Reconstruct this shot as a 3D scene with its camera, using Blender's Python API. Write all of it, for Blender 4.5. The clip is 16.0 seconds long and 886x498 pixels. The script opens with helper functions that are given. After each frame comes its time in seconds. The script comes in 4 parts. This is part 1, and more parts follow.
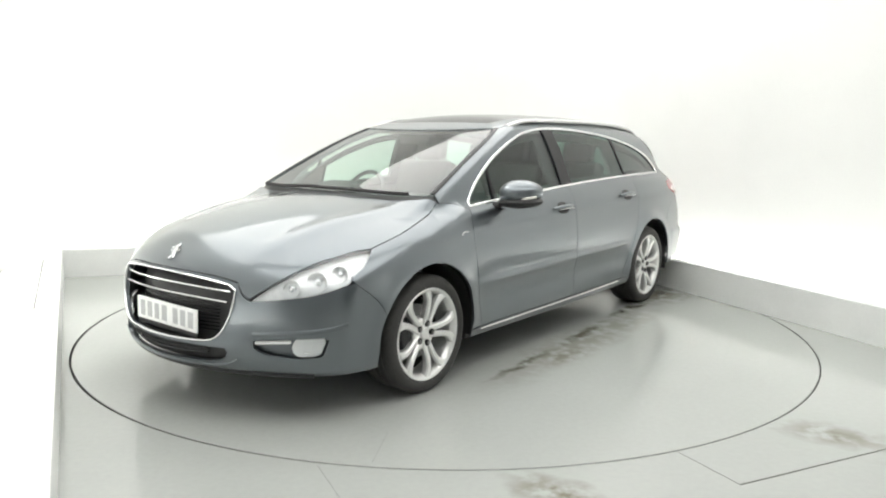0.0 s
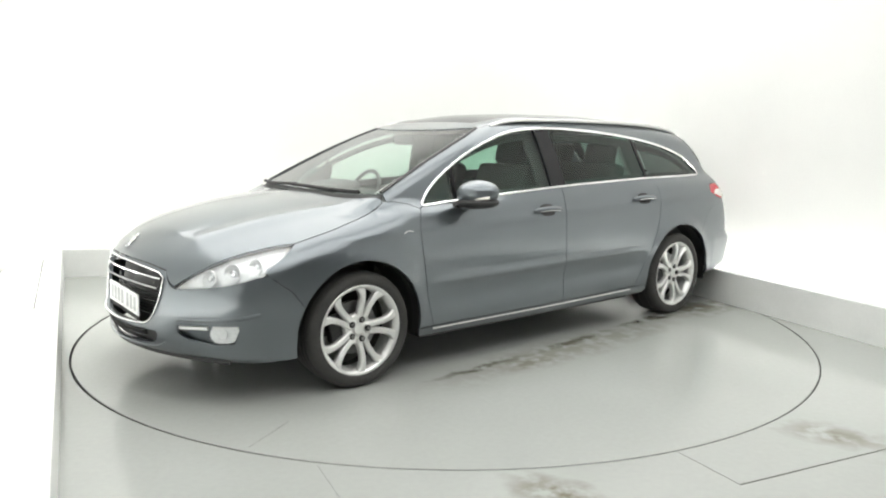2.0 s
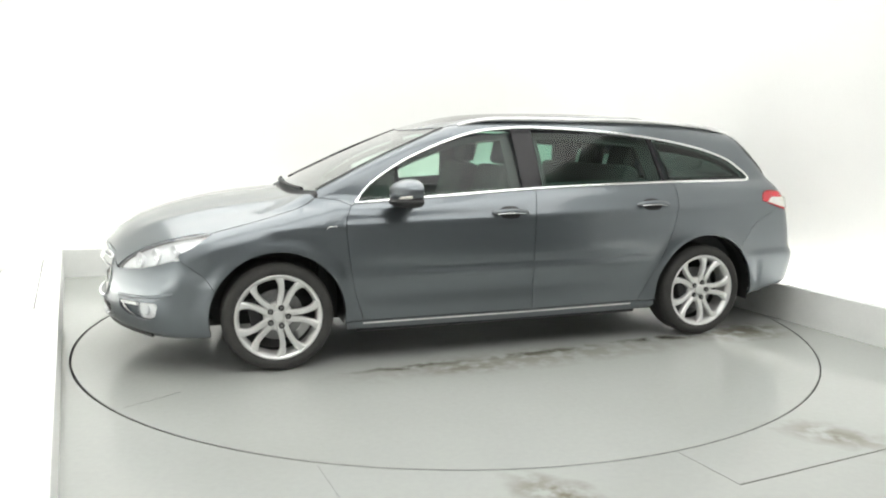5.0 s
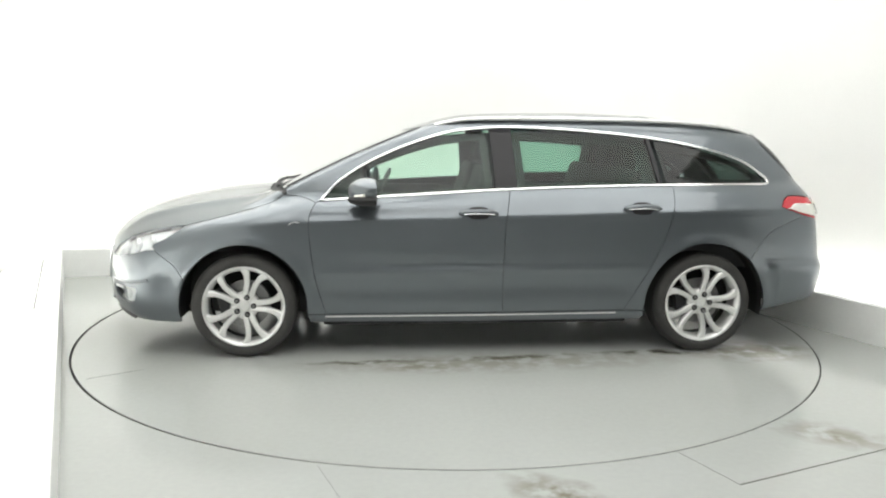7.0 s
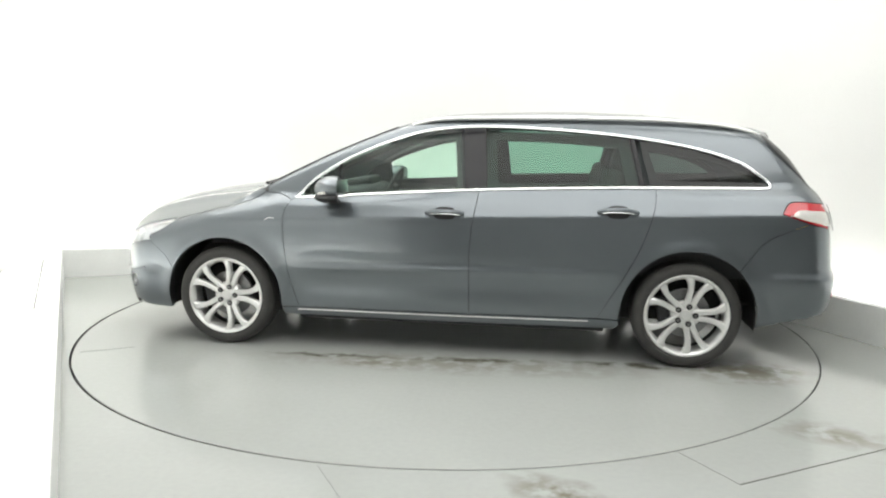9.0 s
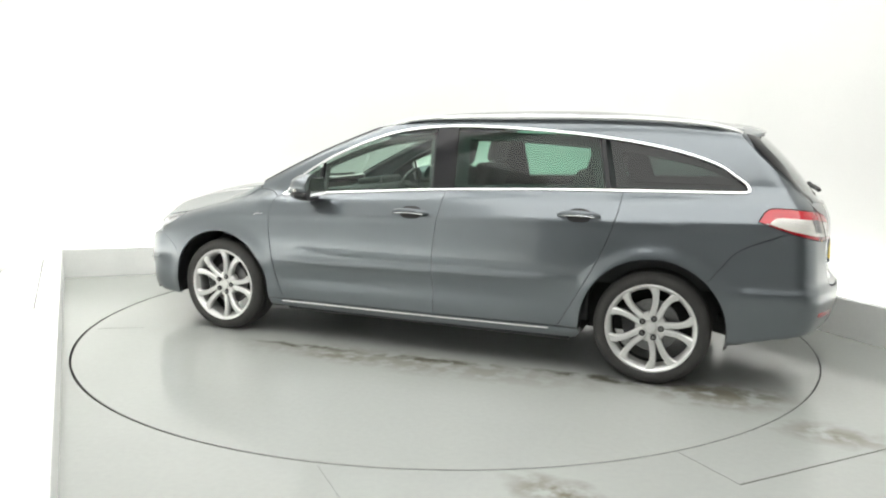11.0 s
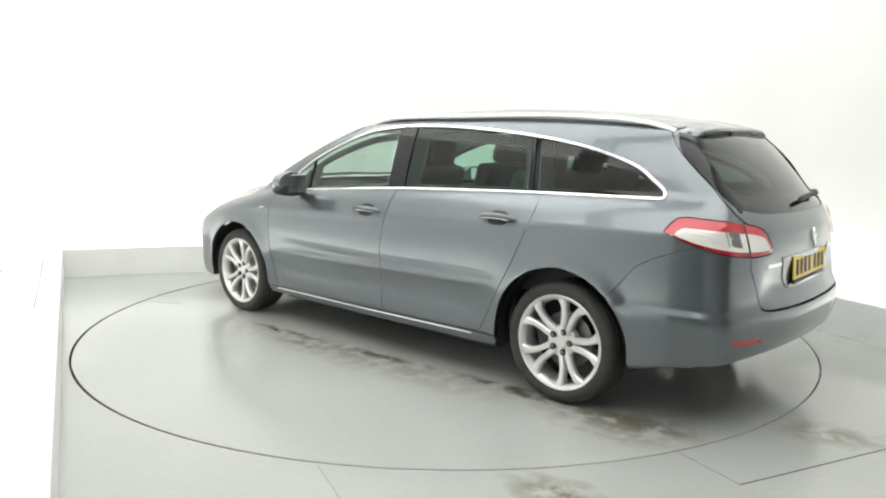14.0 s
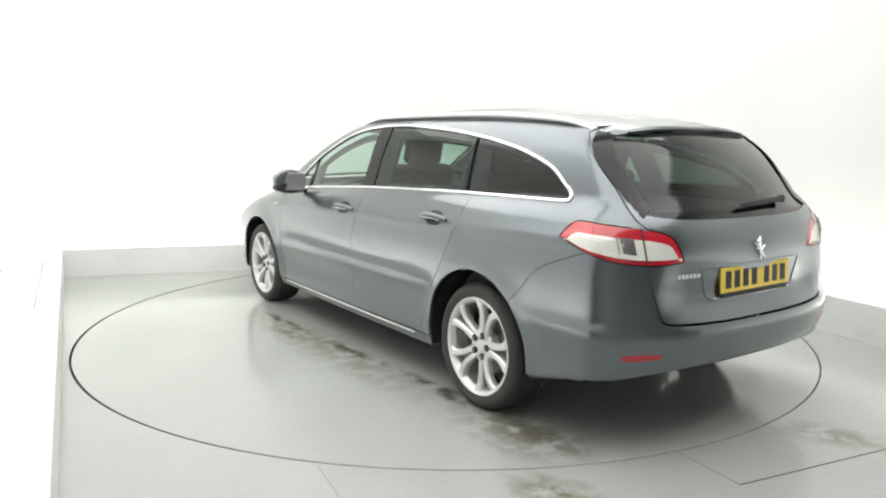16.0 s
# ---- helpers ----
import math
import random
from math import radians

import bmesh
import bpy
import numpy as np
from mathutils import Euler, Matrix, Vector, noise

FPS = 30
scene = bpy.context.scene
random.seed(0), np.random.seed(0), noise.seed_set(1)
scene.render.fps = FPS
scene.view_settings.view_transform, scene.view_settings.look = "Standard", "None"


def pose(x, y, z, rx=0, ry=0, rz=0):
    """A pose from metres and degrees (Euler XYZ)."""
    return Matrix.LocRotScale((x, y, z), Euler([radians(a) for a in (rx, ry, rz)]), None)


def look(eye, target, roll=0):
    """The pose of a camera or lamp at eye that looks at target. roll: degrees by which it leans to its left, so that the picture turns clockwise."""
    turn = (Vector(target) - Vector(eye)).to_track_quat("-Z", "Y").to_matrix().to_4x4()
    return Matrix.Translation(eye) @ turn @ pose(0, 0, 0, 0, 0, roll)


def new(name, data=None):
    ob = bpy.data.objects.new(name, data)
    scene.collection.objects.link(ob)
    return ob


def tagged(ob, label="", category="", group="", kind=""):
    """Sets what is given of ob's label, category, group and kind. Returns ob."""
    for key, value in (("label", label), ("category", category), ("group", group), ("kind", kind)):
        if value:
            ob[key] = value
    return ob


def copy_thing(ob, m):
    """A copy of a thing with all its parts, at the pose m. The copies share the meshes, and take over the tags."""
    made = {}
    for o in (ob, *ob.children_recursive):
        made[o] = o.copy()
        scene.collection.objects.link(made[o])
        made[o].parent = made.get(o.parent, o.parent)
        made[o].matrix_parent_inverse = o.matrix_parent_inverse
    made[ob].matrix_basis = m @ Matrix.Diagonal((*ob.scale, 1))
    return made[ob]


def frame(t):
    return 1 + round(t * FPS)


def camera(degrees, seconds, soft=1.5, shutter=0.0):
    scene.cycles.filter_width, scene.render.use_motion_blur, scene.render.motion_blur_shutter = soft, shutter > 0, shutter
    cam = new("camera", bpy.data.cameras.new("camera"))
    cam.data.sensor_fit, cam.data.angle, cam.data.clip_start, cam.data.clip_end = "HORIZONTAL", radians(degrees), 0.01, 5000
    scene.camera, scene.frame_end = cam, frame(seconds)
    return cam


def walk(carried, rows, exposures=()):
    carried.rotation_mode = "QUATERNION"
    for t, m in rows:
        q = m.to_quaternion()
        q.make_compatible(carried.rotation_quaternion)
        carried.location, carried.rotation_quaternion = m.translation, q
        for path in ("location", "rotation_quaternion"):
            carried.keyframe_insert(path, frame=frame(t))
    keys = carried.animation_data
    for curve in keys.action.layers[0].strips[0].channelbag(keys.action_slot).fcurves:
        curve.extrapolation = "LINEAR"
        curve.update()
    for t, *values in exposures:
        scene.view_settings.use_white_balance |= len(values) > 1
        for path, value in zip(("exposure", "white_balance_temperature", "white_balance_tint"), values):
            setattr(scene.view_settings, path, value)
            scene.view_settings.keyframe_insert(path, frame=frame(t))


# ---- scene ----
EYE = Vector((0.0, -5.198, 1.313))
AIM = EYE + Vector((math.sin(radians(-0.2545)) * math.cos(radians(8.679)),
                    math.cos(radians(-0.2545)) * math.cos(radians(8.679)), -math.sin(radians(8.679))))
cam = camera(62.76, 16.0, soft=2.1)
walk(cam, [(0.0, look(EYE, AIM, 0.683)), (16.0, look(EYE, AIM, 0.683))], exposures=[(0.0, 0.25), (16.0, 0.25)])

# Heading of the car on the turntable, degrees
TURNS = [(0.0, 232.1), (1.0, 225.6), (2.0, 218.9), (3.0, 212.1), (4.0, 205.4), (6.5, 188.7), (7.0, 185.3), (8.0, 178.6),
         (9.0, 171.95), (11.5, 155.25), (12.5, 148.65), (13.5, 142.0), (14.5, 135.3), (15.5, 128.5), (16.0, 125.1)]
CAR_OFF = Vector((-0.126, 0.009, 0.0))
RING = 2.46

# ---- world and light ----
world = bpy.data.worlds.new("studio_hall")
scene.world = world
world.use_nodes = True
world.node_tree.nodes["Background"].inputs[0].default_value = (0.8, 0.9, 1.0, 1)
world.node_tree.nodes["Background"].inputs[1].default_value = 0.05


CEIL = 3.6


# ---- materials ----
def mat(name, colour, rough=0.5, metal=0.0, coat=0.0, spec=0.5, grain=0.0, scale=40.0, bump=0.0, stain=0.0, stain_scale=1.5, emit=0.0, vary=0.2):
    m = bpy.data.materials.new(name)
    m.use_nodes = True
    nt = m.node_tree
    b = nt.nodes["Principled BSDF"]
    b.inputs["Base Color"].default_value = (*colour, 1)
    b.inputs["Roughness"].default_value = rough
    b.inputs["Metallic"].default_value = metal
    b.inputs["Coat Weight"].default_value = coat
    b.inputs["Coat Roughness"].default_value = 0.04
    b.inputs["Specular IOR Level"].default_value = spec
    if emit:
        b.inputs["Emission Color"].default_value = (*colour, 1)
        b.inputs["Emission Strength"].default_value = emit
    if grain or stain or bump:
        tc = nt.nodes.new("ShaderNodeTexCoord")
        n1 = nt.nodes.new("ShaderNodeTexNoise")
        n1.inputs["Scale"].default_value, n1.inputs["Detail"].default_value = scale, 5
        nt.links.new(tc.outputs["Object"], n1.inputs["Vector"])
        n2 = nt.nodes.new("ShaderNodeTexNoise")
        n2.inputs["Scale"].default_value, n2.inputs["Detail"].default_value = stain_scale, 6
        nt.links.new(tc.outputs["Object"], n2.inputs["Vector"])
        last = None
        for n, amount in ((n1, grain), (n2, stain)):
            if not amount:
                continue
            r = nt.nodes.new("ShaderNodeMapRange")
            r.inputs["From Min"].default_value, r.inputs["From Max"].default_value = 0.3, 0.7
            r.inputs["To Min"].default_value, r.inputs["To Max"].default_value = 1 - amount, 1 + amount
            nt.links.new(n.outputs["Fac"], r.inputs["Value"])
            mul = nt.nodes.new("ShaderNodeVectorMath")
            mul.operation = "SCALE"
            if last is None:
                mul.inputs[0].default_value = colour
            else:
                nt.links.new(last, mul.inputs[0])
            nt.links.new(r.outputs[0], mul.inputs["Scale"])
            last = mul.outputs[0]
        if last is not None:
            nt.links.new(last, b.inputs["Base Color"])
            rr = nt.nodes.new("ShaderNodeMapRange")
            rr.inputs["To Min"].default_value, rr.inputs["To Max"].default_value = max(0.02, rough * (1 - vary)), min(1, rough * (1 + vary))
            nt.links.new(n2.outputs["Fac"], rr.inputs["Value"])
            nt.links.new(rr.outputs[0], b.inputs["Roughness"])
        if bump:
            bp = nt.nodes.new("ShaderNodeBump")
            bp.inputs["Strength"].default_value, bp.inputs["Distance"].default_value = bump, 0.004
            nt.links.new(n1.outputs["Fac"], bp.inputs["Height"])
            nt.links.new(bp.outputs[0], b.inputs["Normal"])
    return m


def glass(name, tint, gloss=0.06):
    """A thin tinted pane: see-through colour plus a Fresnel-driven gloss."""
    m = bpy.data.materials.new(name)
    m.use_nodes = True
    nt = m.node_tree
    nt.nodes.remove(nt.nodes["Principled BSDF"])
    out = nt.nodes["Material Output"]
    tr = nt.nodes.new("ShaderNodeBsdfTransparent")
    tr.inputs[0].default_value = (*tint, 1)
    gl = nt.nodes.new("ShaderNodeBsdfGlossy")
    gl.inputs["Color"].default_value, gl.inputs["Roughness"].default_value = (1, 1, 1, 1), 0.02
    lw = nt.nodes.new("ShaderNodeLayerWeight")
    lw.inputs["Blend"].default_value = 0.5
    fr = nt.nodes.new("ShaderNodeMath")
    fr.operation = "POWER"
    fr.inputs[1].default_value = 4.0
    nt.links.new(lw.outputs["Facing"], fr.inputs[0])
    k = nt.nodes.new("ShaderNodeMath")
    k.operation, k.use_clamp = "ADD", True
    k.inputs[1].default_value = gloss
    nt.links.new(fr.outputs[0], k.inputs[0])
    mx = nt.nodes.new("ShaderNodeMixShader")
    nt.links.new(k.outputs[0], mx.inputs[0])
    nt.links.new(tr.outputs[0], mx.inputs[1])
    nt.links.new(gl.outputs[0], mx.inputs[2])
    nt.links.new(mx.outputs[0], out.inputs["Surface"])
    return m


WALL = mat("white_wall_paint", (0.78, 0.785, 0.77), 0.75, grain=0.012, scale=90, stain=0.02, bump=0.04)
PLINTH = mat("grey_white_board", (0.79, 0.80, 0.785), 0.45, grain=0.02, scale=60, stain=0.05, stain_scale=2.5, bump=0.05)
HALL = mat("pale_hall_wall", (0.58, 0.59, 0.59), 0.8, grain=0.03, stain=0.06)
PAINT = mat("grey_metallic_paint", (0.158, 0.178, 0.194), 0.30, metal=0.88, coat=1.0, grain=0.05, scale=700, stain=0.015, stain_scale=3, vary=0.05)
BLACK_GLOSS = mat("gloss_black_trim", (0.012, 0.012, 0.014), 0.12, spec=0.3, coat=0.1, grain=0.1, scale=200)
BLACK = mat("matt_black_plastic", (0.02, 0.02, 0.021), 0.55, grain=0.15, scale=300, bump=0.1)
RUBBER = mat("tyre_rubber", (0.045, 0.044, 0.042), 0.75, grain=0.15, scale=120, stain=0.2, stain_scale=9, bump=0.1)
CHROME = mat("polished_chrome", (0.82, 0.83, 0.84), 0.12, metal=1.0, grain=0.02, scale=100)
ALLOY = mat("silver_alloy", (0.78, 0.78, 0.77), 0.36, metal=0.6, coat=0.5, grain=0.04, scale=150, stain=0.06, stain_scale=14)
STEEL = mat("brake_steel", (0.25, 0.25, 0.25), 0.4, metal=0.9, grain=0.1, scale=80)
LENS = glass("clear_lens", (0.96, 0.97, 0.98), 0.06)
GLASS = glass("green_tinted_glass", (0.70, 0.86, 0.77), 0.035)
LOADGLASS = glass("darker_privacy_glass", (0.20, 0.26, 0.24), 0.035)
PRIVACY = glass("dark_privacy_glass", (0.40, 0.60, 0.51), 0.03)
WSCREEN = glass("windscreen_glass", (0.76, 0.86, 0.81), 0.05)
REDLENS = mat("red_lamp_plastic", (0.55, 0.015, 0.03), 0.12, coat=1.0, grain=0.05, scale=300)
CLEARLAMP = mat("frosted_clear_lamp", (0.84, 0.82, 0.77), 0.15, metal=0.05, coat=1.0, grain=0.05, scale=60)
REFLECTOR = mat("lamp_reflector", (0.86, 0.87, 0.87), 0.36, metal=0.2, grain=0.06, scale=60)
CLOTH = mat("dark_grey_seat_cloth", (0.06, 0.062, 0.064), 0.85, grain=0.2, scale=250, bump=0.2)
TRIM = mat("dark_cabin_plastic", (0.055, 0.057, 0.06), 0.6, grain=0.1, scale=200, bump=0.1)
LINER = mat("grey_headliner", (0.30, 0.30, 0.29), 0.9, grain=0.08, scale=200)
WHITE_PLATE = mat("white_plate", (0.78, 0.79, 0.78), 0.4, grain=0.02)
YELLOW_PLATE = mat("yellow_plate", (0.85, 0.62, 0.05), 0.4, grain=0.03)
INK = mat("plate_ink", (0.015, 0.015, 0.015), 0.5, grain=0.1)
GREY_INK = mat("pale_grey_ink", (0.42, 0.43, 0.44), 0.5, grain=0.05)
JOINT_PALE = mat("pale_joint_dirt", (0.27, 0.28, 0.265), 0.7, grain=0.2, scale=60)
LAMPBOX = mat("lit_diffuser", (1, 0.994, 0.968), 0.6, emit=1.8)


def floor_material(name, streaks, blots, base=(0.405, 0.420, 0.402)):
    """Painted concrete; streaks: (x0, y0, x1, y1, width, strength) of dirt."""
    m = mat(name, base, 0.15, grain=0.02, scale=35, stain=0.035, stain_scale=0.8, bump=0.012)
    nt = m.node_tree
    b = nt.nodes["Principled BSDF"]
    src = b.inputs["Base Color"].links[0].from_socket
    tc = nt.nodes.new("ShaderNodeTexCoord")
    n = nt.nodes.new("ShaderNodeTexNoise")
    n.inputs["Scale"].default_value, n.inputs["Detail"].default_value = 7.0, 8
    nt.links.new(tc.outputs["Object"], n.inputs["Vector"])
    warp = nt.nodes.new("ShaderNodeVectorMath")
    warp.operation = "MULTIPLY_ADD"
    nt.links.new(n.outputs["Color"], warp.inputs[0])
    warp.inputs[1].default_value = (0.16, 0.16, 0)
    nt.links.new(tc.outputs["Object"], warp.inputs[2])
    for (x0, y0, x1, y1, wid, strength), colour in [(s, (0.10, 0.097, 0.078)) for s in streaks] + [(s, (0.20, 0.185, 0.145)) for s in blots]:
        ang, length = math.atan2(y1 - y0, x1 - x0), math.hypot(x1 - x0, y1 - y0)
        mp = nt.nodes.new("ShaderNodeMapping")
        mp.vector_type = "TEXTURE"
        mp.inputs["Location"].default_value = ((x0 + x1) / 2 + 0.08, (y0 + y1) / 2 + 0.08, 0)
        mp.inputs["Rotation"].default_value = (0, 0, ang)
        mp.inputs["Scale"].default_value = (length / 2, wid, 1)
        nt.links.new(warp.outputs[0], mp.inputs["Vector"])
        ln = nt.nodes.new("ShaderNodeVectorMath")
        ln.operation = "LENGTH"
        nt.links.new(mp.outputs[0], ln.inputs[0])
        fall = nt.nodes.new("ShaderNodeMapRange")
        fall.inputs["From Min"].default_value, fall.inputs["From Max"].default_value = 1.0, 0.25
        nt.links.new(ln.outputs["Value"], fall.inputs["Value"])
        n2 = nt.nodes.new("ShaderNodeTexNoise")
        n2.inputs["Scale"].default_value, n2.inputs["Detail"].default_value = 9.0, 10
        nt.links.new(tc.outputs["Object"], n2.inputs["Vector"])
        patch = nt.nodes.new("ShaderNodeMapRange")
        patch.inputs["From Min"].default_value, patch.inputs["From Max"].default_value = 0.38, 0.54
        nt.links.new(n2.outputs["Fac"], patch.inputs["Value"])
        mul = nt.nodes.new("ShaderNodeMath")
        mul.operation = "MULTIPLY"
        nt.links.new(fall.outputs[0], mul.inputs[0])
        nt.links.new(patch.outputs[0], mul.inputs[1])
        mul2 = nt.nodes.new("ShaderNodeMath")
        mul2.operation = "MULTIPLY"
        mul2.inputs[1].default_value = strength
        nt.links.new(mul.outputs[0], mul2.inputs[0])
        mix = nt.nodes.new("ShaderNodeMix")
        mix.data_type = "RGBA"
        nt.links.new(mul2.outputs[0], mix.inputs["Factor"])
        nt.links.new(src, mix.inputs["A"])
        mix.inputs["B"].default_value = (*colour, 1)
        src = mix.outputs["Result"]
    nt.links.new(src, b.inputs["Base Color"])
    return m


FLOOR = floor_material("painted_floor", [], [(0.22, -2.48, 0.66, -2.80, 0.14, 1.0), (1.5, -1.95, 2.05, -2.15, 0.17, 0.75), (1.75, -2.3, 2.3, -2.3, 0.12, 0.4)])
DISC = floor_material("turntable_paint", [(0.98, 1.02, 0.1, 1.0, 0.05, 1.0), (0.15, 0.99, -0.8, 0.91, 0.055, 1.0), (-0.75, 0.90, -1.7, 0.89, 0.06, 1.0), (-1.6, 0.89, -2.25, 0.82, 0.09, 1.0)], [(-1.6, 1.0, 1.2, 1.1, 0.22, 0.5), (-2.35, 0.85, -1.4, 0.95, 0.28, 0.8), (0.0, 1.12, 0.5, 1.12, 0.12, 0.6)])


# ---- mesh helpers ----
def mesh_object(name, verts, faces, material, parent=None, label="", smooth=False, normals=None):
    me = bpy.data.meshes.new(name)
    me.from_pydata([tuple(v) for v in verts], [], [tuple(f) for f in faces])
    me.materials.append(material)
    if smooth:
        me.shade_smooth()
    if normals is not None:
        me.normals_split_custom_set_from_vertices([tuple(n) for n in normals])
    me.update()
    ob = new(name, me)
    if parent:
        ob.parent = parent
    return tagged(ob, label)


def part(name, bm, material, parent=None, label="", smooth=False):
    """Links a bmesh as one mesh object under a thing or a part."""
    bmesh.ops.recalc_face_normals(bm, faces=bm.faces[:])
    me = bpy.data.meshes.new(name)
    bm.to_mesh(me)
    bm.free()
    me.materials.append(material)
    if smooth:
        me.shade_smooth()
        me.set_sharp_from_angle(angle=radians(35))
    ob = new(name, me)
    if parent:
        ob.parent = parent
    return tagged(ob, label)


def add_box(bm, size, m=Matrix(), bevel=0.0, segs=2):
    r = bmesh.ops.create_cube(bm, size=1, matrix=m @ Matrix.Diagonal((*size, 1)))
    if bevel:
        edges = {e for v in r["verts"] for e in v.link_edges}
        bmesh.ops.bevel(bm, geom=list(edges), offset=bevel, segments=segs, affect="EDGES", profile=0.6)


def add_tube(bm, pts, radius, sides=8, closed=False, flat=1.0, up=(0, 0, 1)):
    """A tube along pts; radius may be a list; flat squeezes it along up."""
    pts = [Vector(p) for p in pts]
    n, rings = len(pts), []
    for i, p in enumerate(pts):
        a = pts[(i - 1) % n] if closed or i else p
        b = pts[(i + 1) % n] if closed or i < n - 1 else p
        t = (b - a).normalized()
        s = t.cross(Vector(up))
        s = s.normalized() if s.length > 1e-4 else t.orthogonal().normalized()
        u = s.cross(t).normalized()
        r = radius[i] if isinstance(radius, (list, tuple)) else radius
        rings.append([bm.verts.new(p + s * r * math.cos(k * math.tau / sides) + u * r * flat * math.sin(k * math.tau / sides)) for k in range(sides)])
    for i in range(n if closed else n - 1):
        a, b = rings[i], rings[(i + 1) % n]
        for k in range(sides):
            bm.faces.new((a[k], a[(k + 1) % sides], b[(k + 1) % sides], b[k]))
    if not closed:
        bm.faces.new(rings[0])
        bm.faces.new(rings[-1])


def add_lathe(bm, profile, steps=48, m=Matrix(), closed=False):
    """Turns (radius, along y) pairs about the y axis."""
    rings = []
    for k in range(steps):
        a = math.tau * k / steps
        rings.append([bm.verts.new(m @ Vector((r * math.cos(a), h, r * math.sin(a)))) for r, h in profile])
    n = len(profile)
    for k in range(steps):
        a, b = rings[k], rings[(k + 1) % steps]
        for i in range(n if closed else n - 1):
            j = (i + 1) % n
            bm.faces.new((a[i], a[j], b[j], b[i]))


# ---- the studio ----
BACK_DIR, RIGHT_DIR = Vector((0.959, 0.283, 0)), Vector((0.405, -0.914, 0))
CORNER_L, CORNER_R = Vector((-3.52, 1.36, 0)), Vector((1.33, 2.79, 0))
LEFT_DIR = Vector((0.46, -0.888, 0))


def slab(name, a, b, z0, z1, thick, material, label="", kind="structure", side=1, category=""):
    """An upright board from a to b; thickness goes to the far side of the room."""
    a, b = Vector(a), Vector(b)
    d = (b - a).normalized()
    n = Vector((-d.y, d.x, 0)) * side
    bm = bmesh.new()
    m = Matrix.Translation((a + b) / 2 + n * thick / 2 + Vector((0, 0, (z0 + z1) / 2))) @ Matrix.Rotation(math.atan2(d.y, d.x), 4, "Z")
    add_box(bm, ((b - a).length, thick, z1 - z0), m, 0.004 if z1 - z0 < 1 else 0)
    return tagged(part(name, bm, material), label, category, "", kind)


HOLE_X, HOLE_Y = -0.0036, -0.0012


def floor_with_hole():
    verts, faces, n = [], [], 160
    for r_in in (RING + 0.001, RING + 0.35):
        for k in range(n):
            a = math.tau * k / n
            verts.append((HOLE_X + r_in * math.cos(a), HOLE_Y + r_in * math.sin(a), 0.0))
    for k in range(n):
        a = math.tau * k / n
        s = 14.0 / max(abs(math.cos(a)), abs(math.sin(a)))
        verts.append((s * math.cos(a), s * math.sin(a), 0.0))
    for k in range(n):
        j = (k + 1) % n
        faces += [(k, n + k, n + j, j), (n + k, 2 * n + k, 2 * n + j, n + j)]
    ob = mesh_object("floor", verts, faces, FLOOR)
    tagged(ob, "grey-green painted glossy studio floor with faint stains", "floor", "", "structure")
    # Gap shade coloured in: black wall round the hole, black pit floor.
    bm = bmesh.new()
    rows = [[bm.verts.new((HOLE_X + (RING + 0.001) * math.cos(math.tau * k / n), HOLE_Y + (RING + 0.001) * math.sin(math.tau * k / n), z)) for k in range(n)] for z in (-0.002, -0.06)]
    for k in range(n):
        bm.faces.new((rows[0][k], rows[0][(k + 1) % n], rows[1][(k + 1) % n], rows[1][k]))
    part("gap_shade", bm, BLACK, ob, "black ring for the shade in the turntable's gap")
    bm = bmesh.new()
    bmesh.ops.create_circle(bm, cap_ends=True, segments=96, radius=RING + 0.05, matrix=pose(0, 0, -0.06))
    tagged(part("floor_pit", bm, BLACK), "pit floor under the turntable, black for the shade there", "floor", "", "structure")


floor_with_hole()
GAP = 0.009


def turntable():
    root = new("turntable")
    tagged(root, "round flush turntable of grey painted steel plates", "turntable")
    bm = bmesh.new()
    n = 160
    prof = [(0.0, 0), (1.2, 0.0), (RING - GAP - 0.003, 0.0), (RING - GAP, -0.002), (RING - GAP, -0.045)]
    rings = []
    for r, z in prof[1:]:
        rings.append([bm.verts.new((r * math.cos(math.tau * k / n), r * math.sin(math.tau * k / n), z)) for k in range(n)])
    bm.faces.new(rings[0])
    for a, b in zip(rings, rings[1:]):
        for k in range(n):
            bm.faces.new((a[k], b[k], b[(k + 1) % n], a[(k + 1) % n]))
    part("disc", bm, DISC, root)
    # Black band on the disc's edge paints the shade of the gap.
    bm = bmesh.new()
    add_lathe(bm, [(RING - GAP + 0.0006, -0.0045), (RING - GAP + 0.0006, -0.046)], n, Matrix.Rotation(radians(90), 4, "X"))
    part("rim_shade", bm, BLACK, root, "black band for the shade on the disc's edge")
    for a in (31,):
        bm = bmesh.new()
        add_box(bm, (0.3, 0.003, 0.0012), pose(0, 0, 0, 0, 0, a) @ pose(RING - 0.20, 0, 0.0008))
        part("plate_joint", bm, JOINT_PALE, root, "thin joint between steel plates")
    return root


TABLE = turntable()


def floor_joint(a, b, wide=0.005, pale=False):
    a, b = Vector((*a, 0.0009)), Vector((*b, 0.0009))
    d = b - a
    bm = bmesh.new()
    add_box(bm, (d.length, wide, 0.0014), Matrix.Translation((a + b) / 2) @ Matrix.Rotation(math.atan2(d.y, d.x), 4, "Z"))
    part("floor_joint", bm, JOINT_PALE if pale else JOINT, bpy.data.objects["floor"], "thin dark joint in the floor")


